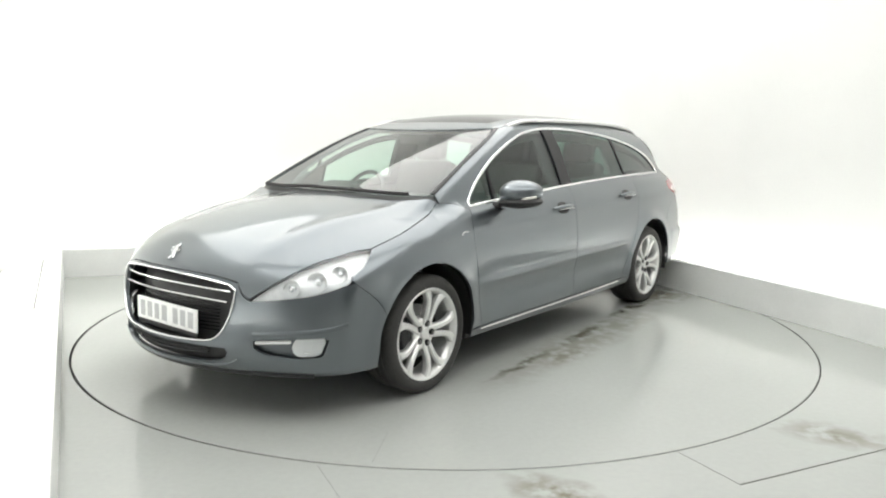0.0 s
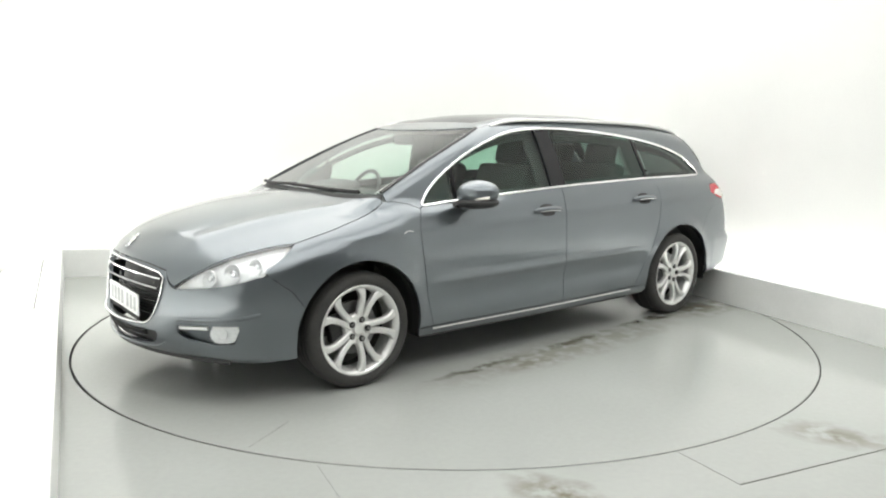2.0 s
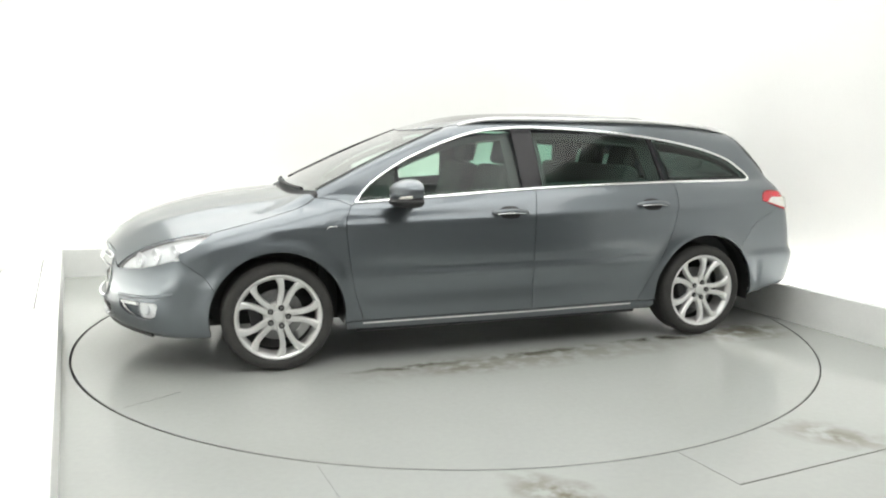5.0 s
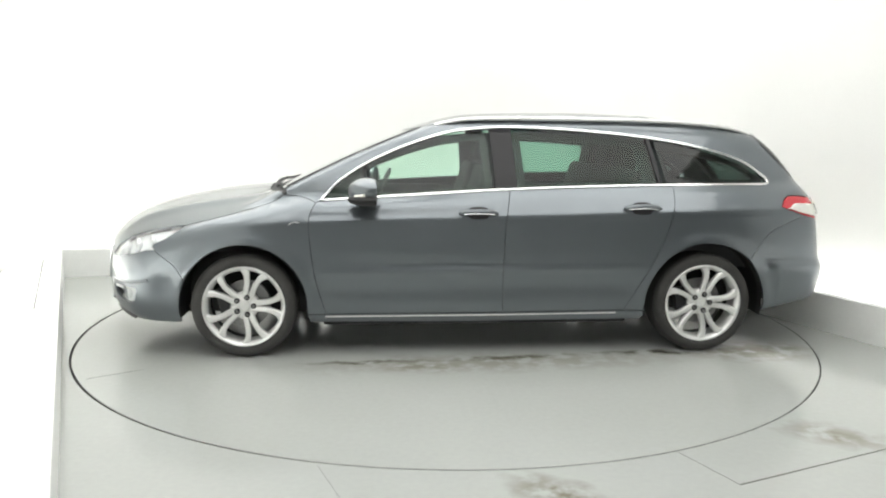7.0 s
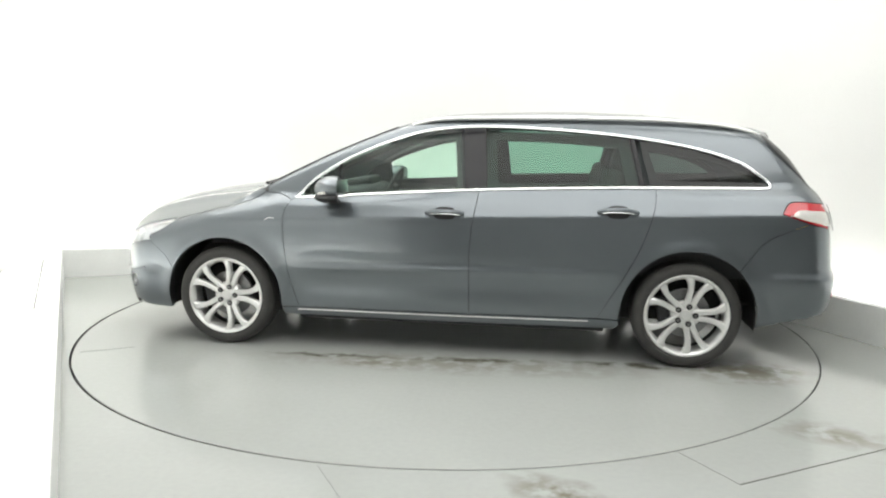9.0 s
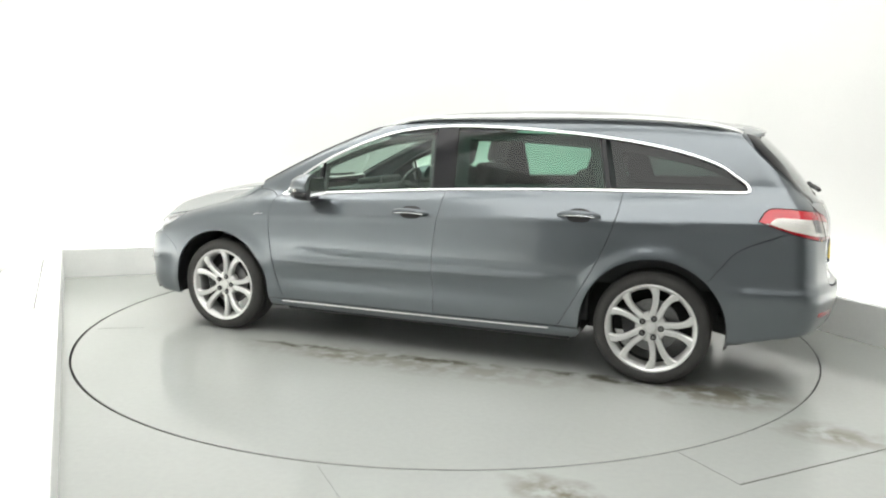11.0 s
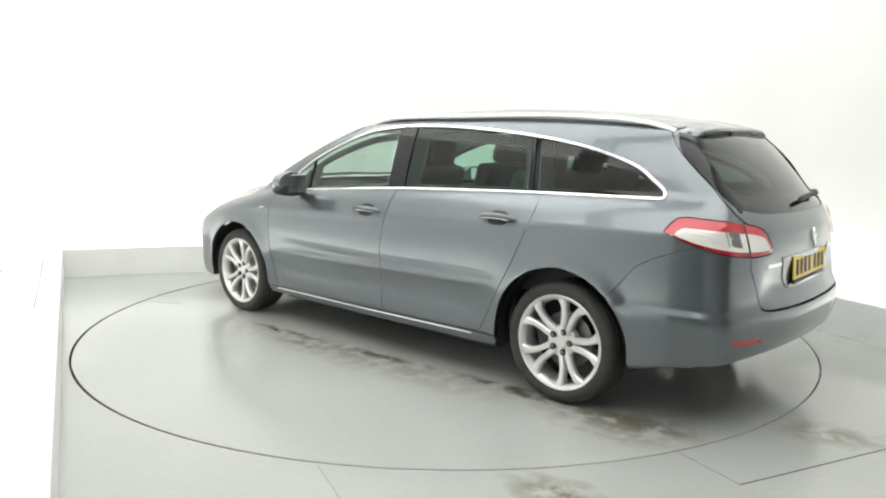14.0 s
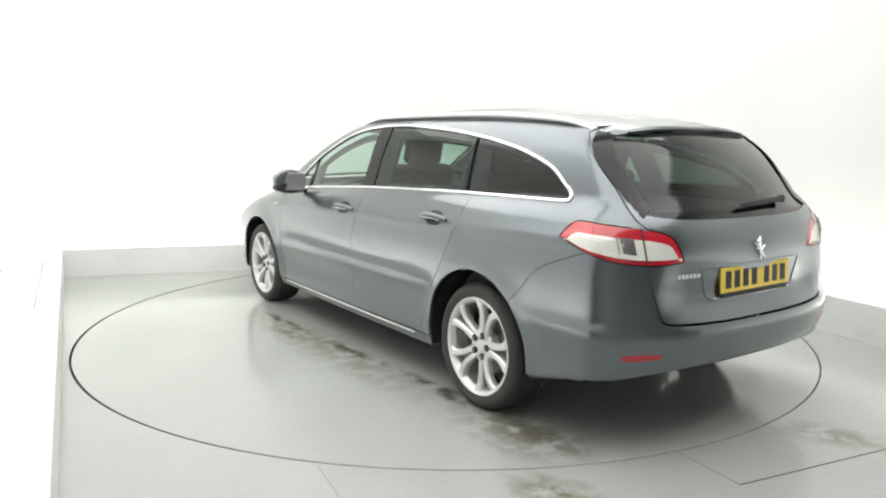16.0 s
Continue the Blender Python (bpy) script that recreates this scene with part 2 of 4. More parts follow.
JOINT = mat("joint_dirt", (0.10, 0.10, 0.09), 0.8, grain=0.3, scale=60)
floor_joint((1.0, -2.255), (1.15, -2.55), 0.003, True)
floor_joint((1.15, -2.55), (1.96, -2.18))
floor_joint((1.96, -2.18), (3.1, -1.66))
floor_joint((-0.51, -2.43), (-0.30, -2.86), 0.0025, True)

RIGHT_END = CORNER_R + RIGHT_DIR * 7.6
LEFT_END = CORNER_L + LEFT_DIR * 5.6
out_b, out_r, out_l = Vector((-0.283, 0.959, 0)), Vector((0.914, 0.405, 0)), Vector((-0.888, -0.46, 0))
slab("baseboard_back", CORNER_L, CORNER_R, 0, 0.262, 0.05, PLINTH, "low pale grey board along the studio wall", category="baseboard")
slab("baseboard_right", CORNER_R, RIGHT_END, 0, 0.262, 0.05, PLINTH, "low pale grey board along the studio wall", category="baseboard")


def cove_wall():
    """Back and right wall as one bent white screen with a rounded corner, and a rounded rise into the ceiling."""
    back = 0.38
    p0 = CORNER_L + out_b * back - BACK_DIR * 1.6
    pc = CORNER_R + (out_b + out_r) * back
    p1 = RIGHT_END + out_r * back
    rad, path = 1.1, []
    path.append(p0)
    a, b = pc - BACK_DIR * rad, pc + RIGHT_DIR * rad
    for i in range(13):
        t = i / 12
        path.append(a * (1 - t) ** 2 + pc * 2 * t * (1 - t) + b * t * t)
    path.append(p1)
    bm = bmesh.new()
    heights = [0.0, 0.5, 1.5, 2.6, 3.1] + [3.1 + 0.5 * math.sin(i * math.pi / 12) for i in range(1, 7)]
    ins = [0.0] * 5 + [0.5 - 0.5 * math.cos(i * math.pi / 12) for i in range(1, 7)]
    cols = []
    for i, p in enumerate(path):
        d = (path[min(i + 1, len(path) - 1)] - path[max(i - 1, 0)]).normalized()
        inward = Vector((d.y, -d.x, 0))
        cols.append([(p + inward * k + Vector((0, 0, h)), p - inward * 0.12 + Vector((0, 0, h))) for h, k in zip(heights, ins)])
    grid = [[(bm.verts.new(a), bm.verts.new(b)) for a, b in c] for c in cols]
    for i in range(len(grid) - 1):
        for j in range(len(heights) - 1):
            for s in (0, 1):
                bm.faces.new((grid[i][j][s], grid[i + 1][j][s], grid[i + 1][j + 1][s], grid[i][j + 1][s]))
    ob = part("wall_back", bm, WALL, None, "", True)
    tagged(ob, "seamless white studio wall with a rounded corner", "wall", "", "structure")


cove_wall()
slab("wall_left", CORNER_L + out_l * 0.55 - LEFT_DIR * 0.8, LEFT_END + out_l * 0.55, 0, CEIL, 0.12, WALL, "plain white studio side wall", side=-1, category="wall")
slab("baseboard_left", CORNER_L, LEFT_END, 0, 0.262, 0.15, WALL, "low white boxed ledge along the side wall", side=-1, category="baseboard")
for a, b, wide in ((0.55, 1.45, 0.006), (1.5, 1.95, 0.004), (2.05, 2.5, 0.006)):
    bm = bmesh.new()
    p, q = CORNER_L + LEFT_DIR * a + out_l * 0.136, CORNER_L + LEFT_DIR * b + out_l * 0.136
    add_box(bm, ((q - p).length, wide, 0.002), Matrix.Translation((p + q) / 2 + Vector((0, 0, 0.2625))) @ Matrix.Rotation(math.atan2(LEFT_DIR.y, LEFT_DIR.x), 4, "Z"))
    part("ledge_joint", bm, JOINT, bpy.data.objects["baseboard_left"], "dark open joint along the ledge")
slab("wall_hall", (-9, -7.2, 0), (9, -7.2, 0), 0, 4.2, 0.2, HALL, "plain off-white hall wall", side=-1, category="wall")
slab("wall_hall_left", (-9, 6, 0), (-9, -9, 0), 0, 4.2, 0.2, HALL, "plain off-white hall wall", side=-1, category="wall")
slab("wall_hall_right", (9, 6, 0), (9, -9, 0), 0, 4.2, 0.2, HALL, "plain off-white hall wall", side=1, category="wall")
slab("wall_hall_end", (-9, 6, 0), (9, 6, 0), 0, 4.2, 0.2, HALL, "plain off-white hall wall", side=1, category="wall")
bm = bmesh.new()
add_box(bm, (18.4, 15.4, 0.2), pose(0, -1.5, 4.3))
tagged(part("ceiling_hall", bm, HALL), "off-white hall ceiling", "ceiling", "", "structure")
bm = bmesh.new()
add_box(bm, (7.0, 9.0, 0.1), pose(-0.2, -1.6, CEIL + 0.05, 0, 0, 17))
tagged(part("ceiling", bm, WALL), "white studio ceiling", "ceiling", "", "structure")


def ceiling_light(m, sx, sy):
    root = new("ceiling_light")
    root.matrix_world = m
    tagged(root, "large flat white softbox under the studio ceiling", "ceiling light", "studio softboxes")
    bm = bmesh.new()
    for x, y, w, d in ((0, sy / 2, sx + 0.1, 0.05), (0, -sy / 2, sx + 0.1, 0.05), (sx / 2, 0, 0.05, sy), (-sx / 2, 0, 0.05, sy)):
        add_box(bm, (w, d, 0.12), pose(x, y, 0), 0.004)
    part("frame", bm, PLINTH, root, "pale frame")
    bm = bmesh.new()
    add_box(bm, (sx - 0.06, sy - 0.06, 0.01), pose(0, 0, 0.03), 0.002)
    part("diffuser", bm, LAMPBOX, root, "glowing white diffuser")


ceiling_light(pose(-0.5, 0.40, CEIL - 0.07, 0, 0, 17), 5.8, 4.0)
ceiling_light(pose(0.70, -3.2, CEIL - 0.07, 0, 0, 17), 5.8, 3.0)


def light_strip(a, b, out, wide=0.06, off=0.16, glow=None):
    """A lit trough behind the low board, washing the wall."""
    a, b = Vector(a) + out * off, Vector(b) + out * off
    d = (b - a).normalized()
    m = Matrix.Translation((a + b) / 2 + Vector((0, 0, 0.10))) @ Matrix.Rotation(math.atan2(d.y, d.x), 4, "Z")
    root = new("light_strip")
    root.matrix_world = m
    tagged(root, "hidden lit trough between low board and wall", "light strip", "wall washing lights")
    bm = bmesh.new()
    add_box(bm, ((b - a).length, wide + 0.06, 0.03), Matrix.Translation((0, 0, -0.085)), 0.003)
    part("tray", bm, PLINTH, root)
    bm = bmesh.new()
    add_box(bm, ((b - a).length - 0.1, wide, 0.02), Matrix.Translation((0, 0, -0.055)), 0.004)
    part("tube", bm, glow or STRIPLIGHT, root, "glowing white tube")


WIDELIGHT = mat("lit_panel", (1, 0.995, 0.962), 0.5, emit=7.0)
STRIPLIGHT = mat("lit_tube", (1, 0.995, 0.962), 0.5, emit=13.0)
light_strip(CORNER_L + BACK_DIR * 0.1, CORNER_R - BACK_DIR * 0.2, out_b)
light_strip(CORNER_R + RIGHT_DIR * 0.2, RIGHT_END, out_r)
light_strip(CORNER_L - LEFT_DIR * 0.28, LEFT_END, out_l, 0.30, 0.345, WIDELIGHT)


# ---- the car's shape: a smooth solid from profiles, x forward, y left, z up ----
def prof(points):
    """A smooth curve through (x, value) pairs, given in falling or rising x."""
    pts = sorted(points)
    xs, ys = np.array([p[0] for p in pts], float), np.array([p[1] for p in pts], float)
    d = np.gradient(ys, xs)

    def at(x):
        x = np.clip(np.asarray(x, float), xs[0], xs[-1])
        i = np.clip(np.searchsorted(xs, x) - 1, 0, len(xs) - 2)
        h = xs[i + 1] - xs[i]
        t = (x - xs[i]) / h
        return ((2 * t**3 - 3 * t**2 + 1) * ys[i] + (t**3 - 2 * t**2 + t) * h * d[i] + (3 * t**2 - 2 * t**3) * ys[i + 1] + (t**3 - t**2) * h * d[i + 1])
    return at


WIDTH = prof([(2.45, 0.80), (2.1, 0.845), (1.8, 0.888), (1.4, 0.905), (1.0, 0.900), (0, 0.905), (-1.0, 0.905), (-1.4, 0.91), (-1.8, 0.892), (-2.1, 0.86), (-2.4, 0.81)])
FLANK = prof([(0.15, -0.06), (0.22, -0.03), (0.30, -0.018), (0.42, -0.012), (0.52, -0.001), (0.60, 0.0), (0.68, -0.004), (0.76, -0.014), (0.84, -0.032), (0.90, -0.05), (0.97, -0.085), (1.05, -0.14)])
BELT = prof([(2.5, 0.98), (1.5, 0.985), (1.2, 0.99), (0.97, 0.945), (0.51, 0.975), (-0.18, 1.018), (-1.02, 1.044), (-1.79, 1.056), (-2.4, 1.05)])
HOOD = prof([(2.5, 0.60), (2.42, 0.67), (2.3, 0.765), (2.18, 0.825), (2.05, 0.872), (1.75, 0.944), (1.4, 0.985), (1.2, 1.0), (1.0, 1.0), (0.5, 1.02), (-2.4, 1.06)])
NOSE = prof([(0.14, 2.305), (0.22, 2.365), (0.30, 2.40), (0.40, 2.405), (0.50, 2.405), (0.60, 2.39), (0.70, 2.35), (0.80, 2.265), (0.95, 2.165)])
TAIL = prof([(0.16, -2.22), (0.26, -2.28), (0.36, -2.335), (0.46, -2.365), (0.545, -2.365), (0.59, -2.335), (0.64, -2.295), (0.75, -2.295), (0.85, -2.30), (0.95, -2.275), (1.05, -2.205), (1.2, -2.09)])
TAIL_EDGE = prof([(0.16, -2.25), (0.26, -2.30), (0.36, -2.335), (0.46, -2.36), (0.545, -2.362), (0.59, -2.343), (0.65, -2.336), (0.75, -2.322), (0.85, -2.305), (0.95, -2.27), (1.05, -2.205), (1.2, -2.09)])
UNDER = prof([(2.45, 0.24), (2.1, 0.225), (1.8, 0.205), (0.92, 0.20), (-1.05, 0.205), (-1.75, 0.25), (-2.05, 0.315), (-2.4, 0.36)])
CABIN_W = prof([(1.3, 0.74), (0.97, 0.776), (0.5, 0.80), (0, 0.815), (-0.7, 0.812), (-1.3, 0.795), (-1.85, 0.758), (-2.2, 0.71)])
ROOF = prof([(1.3, 1.31), (0.6, 1.395), (0.3, 1.450), (0, 1.480), (-0.4, 1.496), (-0.9, 1.495), (-1.33, 1.470), (-1.7, 1.427), (-1.9, 1.397), (-2.2, 1.35)])
SCREEN = prof([(0.9, 1.46), (0.99, 1.28), (1.09, 1.075), (1.2, 0.84), (1.3, 0.61), (1.4, 0.36), (1.5, 0.06)])
HATCH = prof([(0.9, -2.29), (1.0, -2.235), (1.1, -2.165), (1.2, -2.085), (1.3, -1.99), (1.4, -1.885), (1.5, -1.77)])
ARCHES = ((1.4085, 0.374), (-1.4085, 0.382))
HUB_Z = 0.311


def smax(a, b, k):
    h = np.clip(0.5 + 0.5 * (a - b) / k, 0, 1)
    return b + (a - b) * h + k * h * (1 - h)


def solid(x, y, z):
    """Below zero inside the car's outer skin."""
    y = np.abs(y)
    w = WIDTH(x) + FLANK(z)
    for cx, r in ARCHES:
        d = np.hypot(x - cx, z - HUB_Z)
        w = w + 0.016 * np.exp(-((d - r) / 0.055) ** 2) * np.clip((z - 0.2) / 0.1, 0, 1)
    cz = 0.528 - 0.016 * np.clip((x - 0.1), -1.2, 1.2)
    inside = np.clip((1.02 - np.abs(x + 0.02)) / 0.25, 0, 1)
    w = w + inside * 0.010 * (np.exp(-((z - cz) / 0.022) ** 2) - 0.6 * np.exp(-((z - cz - 0.06) / 0.05) ** 2) - 0.8 * np.exp(-((z - cz + 0.10) / 0.07) ** 2))
    tail_end = np.clip((-1.74 - x) / 0.14, 0, 1)
    w = w + 0.024 * tail_end / (1 + np.exp(np.clip((z - 0.565) / 0.010, -30, 30)))
    shoulder = 0.862 + 0.03 * np.clip(-x, -1, 2)
    w = w + 0.006 * np.exp(-((z - shoulder + 0.02) / 0.03) ** 2)
    drop = 0.06 + 0.135 * np.clip(x - 1.0, 0, 1.4)
    hood = HOOD(x) - drop * (y / 0.8) ** 2.2
    ridge = 0.50 + 0.14 * np.clip(1.9 - x, -0.6, 0.8)
    hood = hood + np.clip((x - 1.1) / 0.2, 0, 1) * np.clip((2.35 - x) / 0.3, 0, 1) * (0.012 * np.exp(-((y - ridge) / 0.06) ** 2))
    top = np.where(x > 1.15, hood, np.where(x < 0.95, BELT(x), BELT(x) + (hood - BELT(x)) * (x - 0.95) / 0.2))
    nose = NOSE(z) - 0.31 * (y / 0.78) ** 2.05
    scoop = np.exp(-((z - 0.335) / 0.05) ** 2) * np.exp(-((y - 0.66) / 0.12) ** 2)
    nose = nose - 0.012 * scoop
    edge = np.clip((y - 0.40) / 0.25, 0, 1)
    edge = edge * edge * (3 - 2 * edge)
    tail = TAIL(z) * (1 - edge) + TAIL_EDGE(z) * edge + 0.15 * (y / 0.8) ** 2.6
    low = smax(y - w, z - top, 0.075)
    low = smax(low, x - nose, 0.09)
    low = smax(low, tail - x, 0.08)
    low = smax(low, UNDER(x) - z, 0.03)
    side = CABIN_W(x) - 0.26 * np.clip(z - 0.93, -0.3, 1) - 0.30 * np.clip(z - 0.93, 0, 1) ** 2
    roof = ROOF(x) - 0.045 * (y / 0.6) ** 2
    screen = SCREEN(z) - 0.05 * (y / 0.62) ** 2
    hatch = HATCH(z) + 0.10 * (y / 0.62) ** 2.2
    cab = smax(y - side, z - roof, 0.10)
    cab = smax(cab, (x - screen) * 0.45, 0.05)
    cab = smax(cab, (hatch - x) * 0.75, 0.07)
    cab = np.maximum(cab, 0.6 - z)
    return -smax(-low, -cab, 0.03)


def lift(origin, way, reach):
    """Outermost meeting of rays with the solid, arrays n x 3, and the outward normals there."""
    origin, way = np.asarray(origin, float), np.asarray(way, float)
    steps = 90
    lo, hi = np.zeros(len(origin)), np.full(len(origin), reach)
    found = np.zeros(len(origin), bool)
    for k in range(steps, -1, -1):
        s = reach * k / steps
        p = origin + way * s
        f = solid(p[:, 0], p[:, 1], p[:, 2]) < 0
        fresh = f & ~found
        lo[fresh], hi[fresh] = s, min(reach, s + reach / steps)
        found |= f
    for _ in range(18):
        mid = (lo + hi) / 2
        p = origin + way * mid[:, None]
        f = solid(p[:, 0], p[:, 1], p[:, 2]) < 0
        lo, hi = np.where(f, mid, lo), np.where(f, hi, mid)
    p = origin + way * lo[:, None]
    e = 0.004
    g = np.stack([solid(p[:, 0] + e, p[:, 1], p[:, 2]) - solid(p[:, 0] - e, p[:, 1], p[:, 2]),
                  solid(p[:, 0], p[:, 1] + e, p[:, 2]) - solid(p[:, 0], p[:, 1] - e, p[:, 2]),
                  solid(p[:, 0], p[:, 1], p[:, 2] + e) - solid(p[:, 0], p[:, 1], p[:, 2] - e)], 1)
    return p, g / np.maximum(np.linalg.norm(g, axis=1), 1e-9)[:, None]


def rays(way, ab):
    """side: (x, z); top: (x, y); nose and rear: (angle from straight ahead or behind, z)."""
    a, b, o, i = ab[:, 0], ab[:, 1], np.zeros(len(ab)), np.ones(len(ab))
    if way == "side":
        return np.stack([a, o, b], 1), np.stack([o, i, o], 1), 1.2
    if way == "top":
        return np.stack([a, b, o + 0.4], 1), np.stack([o, o, i], 1), 1.3
    c = 1.25 if way == "nose" else -1.25
    s = 1 if way == "nose" else -1
    return np.stack([o + c, o, b], 1), np.stack([s * np.cos(a), np.sin(a), o], 1), 1.5


def lifted(way, ab):
    return lift(*rays(way, np.asarray(ab, float)))


def back_to(way, p):
    """Points in space as pairs for that way of lifting."""
    p = np.asarray(p, float)
    if way == "side":
        return p[:, [0, 2]]
    if way == "top":
        return p[:, [0, 1]]
    c, s = (1.25, 1) if way == "nose" else (-1.25, -1)
    return np.stack([np.arctan2(p[:, 1], s * (p[:, 0] - c)), p[:, 2]], 1)


def smooth_line(pts, step=0.03):
    """A rounded line through pairs, ends kept."""
    pts = [np.array(p, float) for p in pts]
    if len(pts) == 2:
        n = max(2, int(np.linalg.norm(pts[1] - pts[0]) / step) + 1)
        return [pts[0] + (pts[1] - pts[0]) * i / (n - 1) for i in range(n)]
    out = []
    for i in range(len(pts) - 1):
        a, b = pts[i], pts[i + 1]
        p, q = pts[max(i - 1, 0)], pts[min(i + 2, len(pts) - 1)]
        n = max(2, int(np.linalg.norm(b - a) / step) + 1)
        for k in range(n):
            t = k / n
            out.append(0.5 * (2 * a + (b - p) * t + (2 * p - 5 * a + 4 * b - q) * t * t + (3 * a - p - 3 * b + q) * t**3))
    out.append(pts[-1])
    return out


def outline(*lines):
    """Joins lines end to end into one closed outline."""
    out = []
    for line in lines:
        for p in line:
            p = np.array(p, float)
            if not out or np.linalg.norm(p - out[-1]) > 0.004:
                out.append(p)
    while np.linalg.norm(out[0] - out[-1]) < 0.004:
        out.pop()
    return np.array(out)


def area2(poly):
    x, y = poly[:, 0], poly[:, 1]
    return float(np.sum(x * np.roll(y, -1) - np.roll(x, -1) * y))


def shrink(poly, d):
    if area2(poly) < 0:
        poly = poly[::-1]
    t = np.roll(poly, -1, 0) - np.roll(poly, 1, 0)
    t = t / np.maximum(np.linalg.norm(t, axis=1), 1e-9)[:, None]
    return poly + np.stack([-t[:, 1], t[:, 0]], 1) * d


def inside_poly(poly, pts):
    x, y, c = pts[:, 0], pts[:, 1], np.zeros(len(pts), bool)
    for (x0, y0), (x1, y1) in zip(poly, np.roll(poly, -1, 0)):
        if y0 != y1:
            c ^= ((y0 > y) != (y1 > y)) & (x < (x1 - x0) * (y - y0) / (y1 - y0) + x0)
    return c


from mathutils.geometry import delaunay_2d_cdt


def panel(name, way, poly, material, parent, label="", sink=0.0, gap=0.002, rim=0.016, grid=0.03, both=True, holes=(), puff=0.0):
    """A piece of the skin within an outline: lifted, with a folded rim; both: also its mirror twin on the other flank."""
    poly = shrink(np.asarray(poly, float), gap)
    lo, hi = poly.min(0), poly.max(0)
    gx, gy = np.meshgrid(np.arange(lo[0] + grid / 2, hi[0], grid), np.arange(lo[1] + grid / 2, hi[1], grid))
    pts = np.stack([gx.ravel() + 0.0003, gy.ravel()], 1)
    pts = pts[inside_poly(shrink(poly, grid * 0.35), pts)]
    rings = [poly] + [shrink(np.asarray(h, float), -gap)[::-1] for h in holes]
    for h in rings[1:]:
        pts = pts[~inside_poly(h, pts)]
        pts = pts[np.min(np.linalg.norm(pts[:, None] - h[None], axis=2), axis=1) > grid * 0.35]
    allp, edges, start = np.concatenate(rings + [pts]), [], 0
    for r in rings:
        n = len(r)
        edges += [(start + i, start + (i + 1) % n) for i in range(n)]
        start += n
    v2, _, f2, *_ = delaunay_2d_cdt([Vector(p) for p in allp], edges, [], 0, 1e-6)
    v2 = np.array([tuple(v) for v in v2])
    faces = [tuple(f) for f in f2]
    mids = np.array([v2[list(f)].mean(0) for f in faces])
    keep = inside_poly(poly, mids)
    for h in rings[1:]:
        keep &= ~inside_poly(h, mids)
    faces = [f for f, k in zip(faces, keep) if k]
    p, nrm = lifted(way, v2)
    p = p - nrm * sink
    if puff:
        far = np.min(np.linalg.norm(v2[:, None] - poly[None], axis=2), axis=1)
        p = p + nrm * (puff * np.clip(far / 0.05, 0, 1) ** 0.5)[:, None]
    # outward winding
    if faces:
        a, b, c = (p[[f[i] for f in faces]] for i in range(3))
        good = np.einsum("ij,ij->i", np.cross(b - a, c - a), nrm[[f[0] for f in faces]]) > 0
        faces = [f if g else f[::-1] for f, g in zip(faces, good)]
    verts, norms = list(p), list(nrm)
    if rim:
        used = {}
        for f in faces:
            for i in range(len(f)):
                e = (f[i], f[(i + 1) % len(f)])
                used[e] = True
        border = [e for e in used if (e[1], e[0]) not in used]
        for i, j in border:
            k = len(verts)
            out = np.cross(p[j] - p[i], (nrm[i] + nrm[j]) / 2)
            out = out / max(np.linalg.norm(out), 1e-9)
            verts += [p[i], p[j], p[j] - nrm[j] * rim, p[i] - nrm[i] * rim]
            norms += [out] * 4
            faces.append((k + 1, k, k + 3, k + 2))
    ob = mesh_object(name, verts, faces, material, parent, label, True, norms)
    if both:
        mirror = [(v[0], -v[1], v[2]) for v in verts]
        mesh_object(name, mirror, [f[::-1] for f in faces], material, parent, label, True, [(n[0], -n[1], n[2]) for n in norms])
    return ob


def strip(name, way, line, width, height, material, parent, label="", both=True, closed=False, sink=0.0, sides=8):
    """A moulding that follows a line on the skin."""
    p, n = lifted(way, line)
    p = p + n * (height * 0.25 - sink)
    for s in ((1, -1) if both else (1,)):
        bm = bmesh.new()
        rings = []
        k = len(p)
        for i in range(k):
            a = p[(i - 1) % k] if closed or i else p[i]
            b = p[(i + 1) % k] if closed or i < k - 1 else p[i]
            t = Vector(b - a).normalized()
            u = Vector(n[i])
            r = t.cross(u).normalized()
            ring = []
            for q in range(sides):
                an = math.tau * q / sides
                v = Vector(p[i]) + r * (width / 2 * math.cos(an)) + u * (height / 2 * math.sin(an))
                ring.append(bm.verts.new((v.x, v.y * s, v.z)))
            rings.append(ring)
        for i in range(k if closed else k - 1):
            a, b = rings[i], rings[(i + 1) % k]
            for q in range(sides):
                bm.faces.new((a[q], a[(q + 1) % sides], b[(q + 1) % sides], b[q]))
        if not closed:
            bm.faces.new(rings[0])
            bm.faces.new(rings[-1])
        part(name, bm, material, parent, label, True)


def arc(cx, cz, r, a0, a1, n=28):
    return [(cx + r * math.cos(radians(a0 + (a1 - a0) * i / n)), cz + r * math.sin(radians(a0 + (a1 - a0) * i / n))) for i in range(n + 1)]


car = new("estate_car")
tagged(car, "dark grey metallic estate car parked on the turntable", "car")

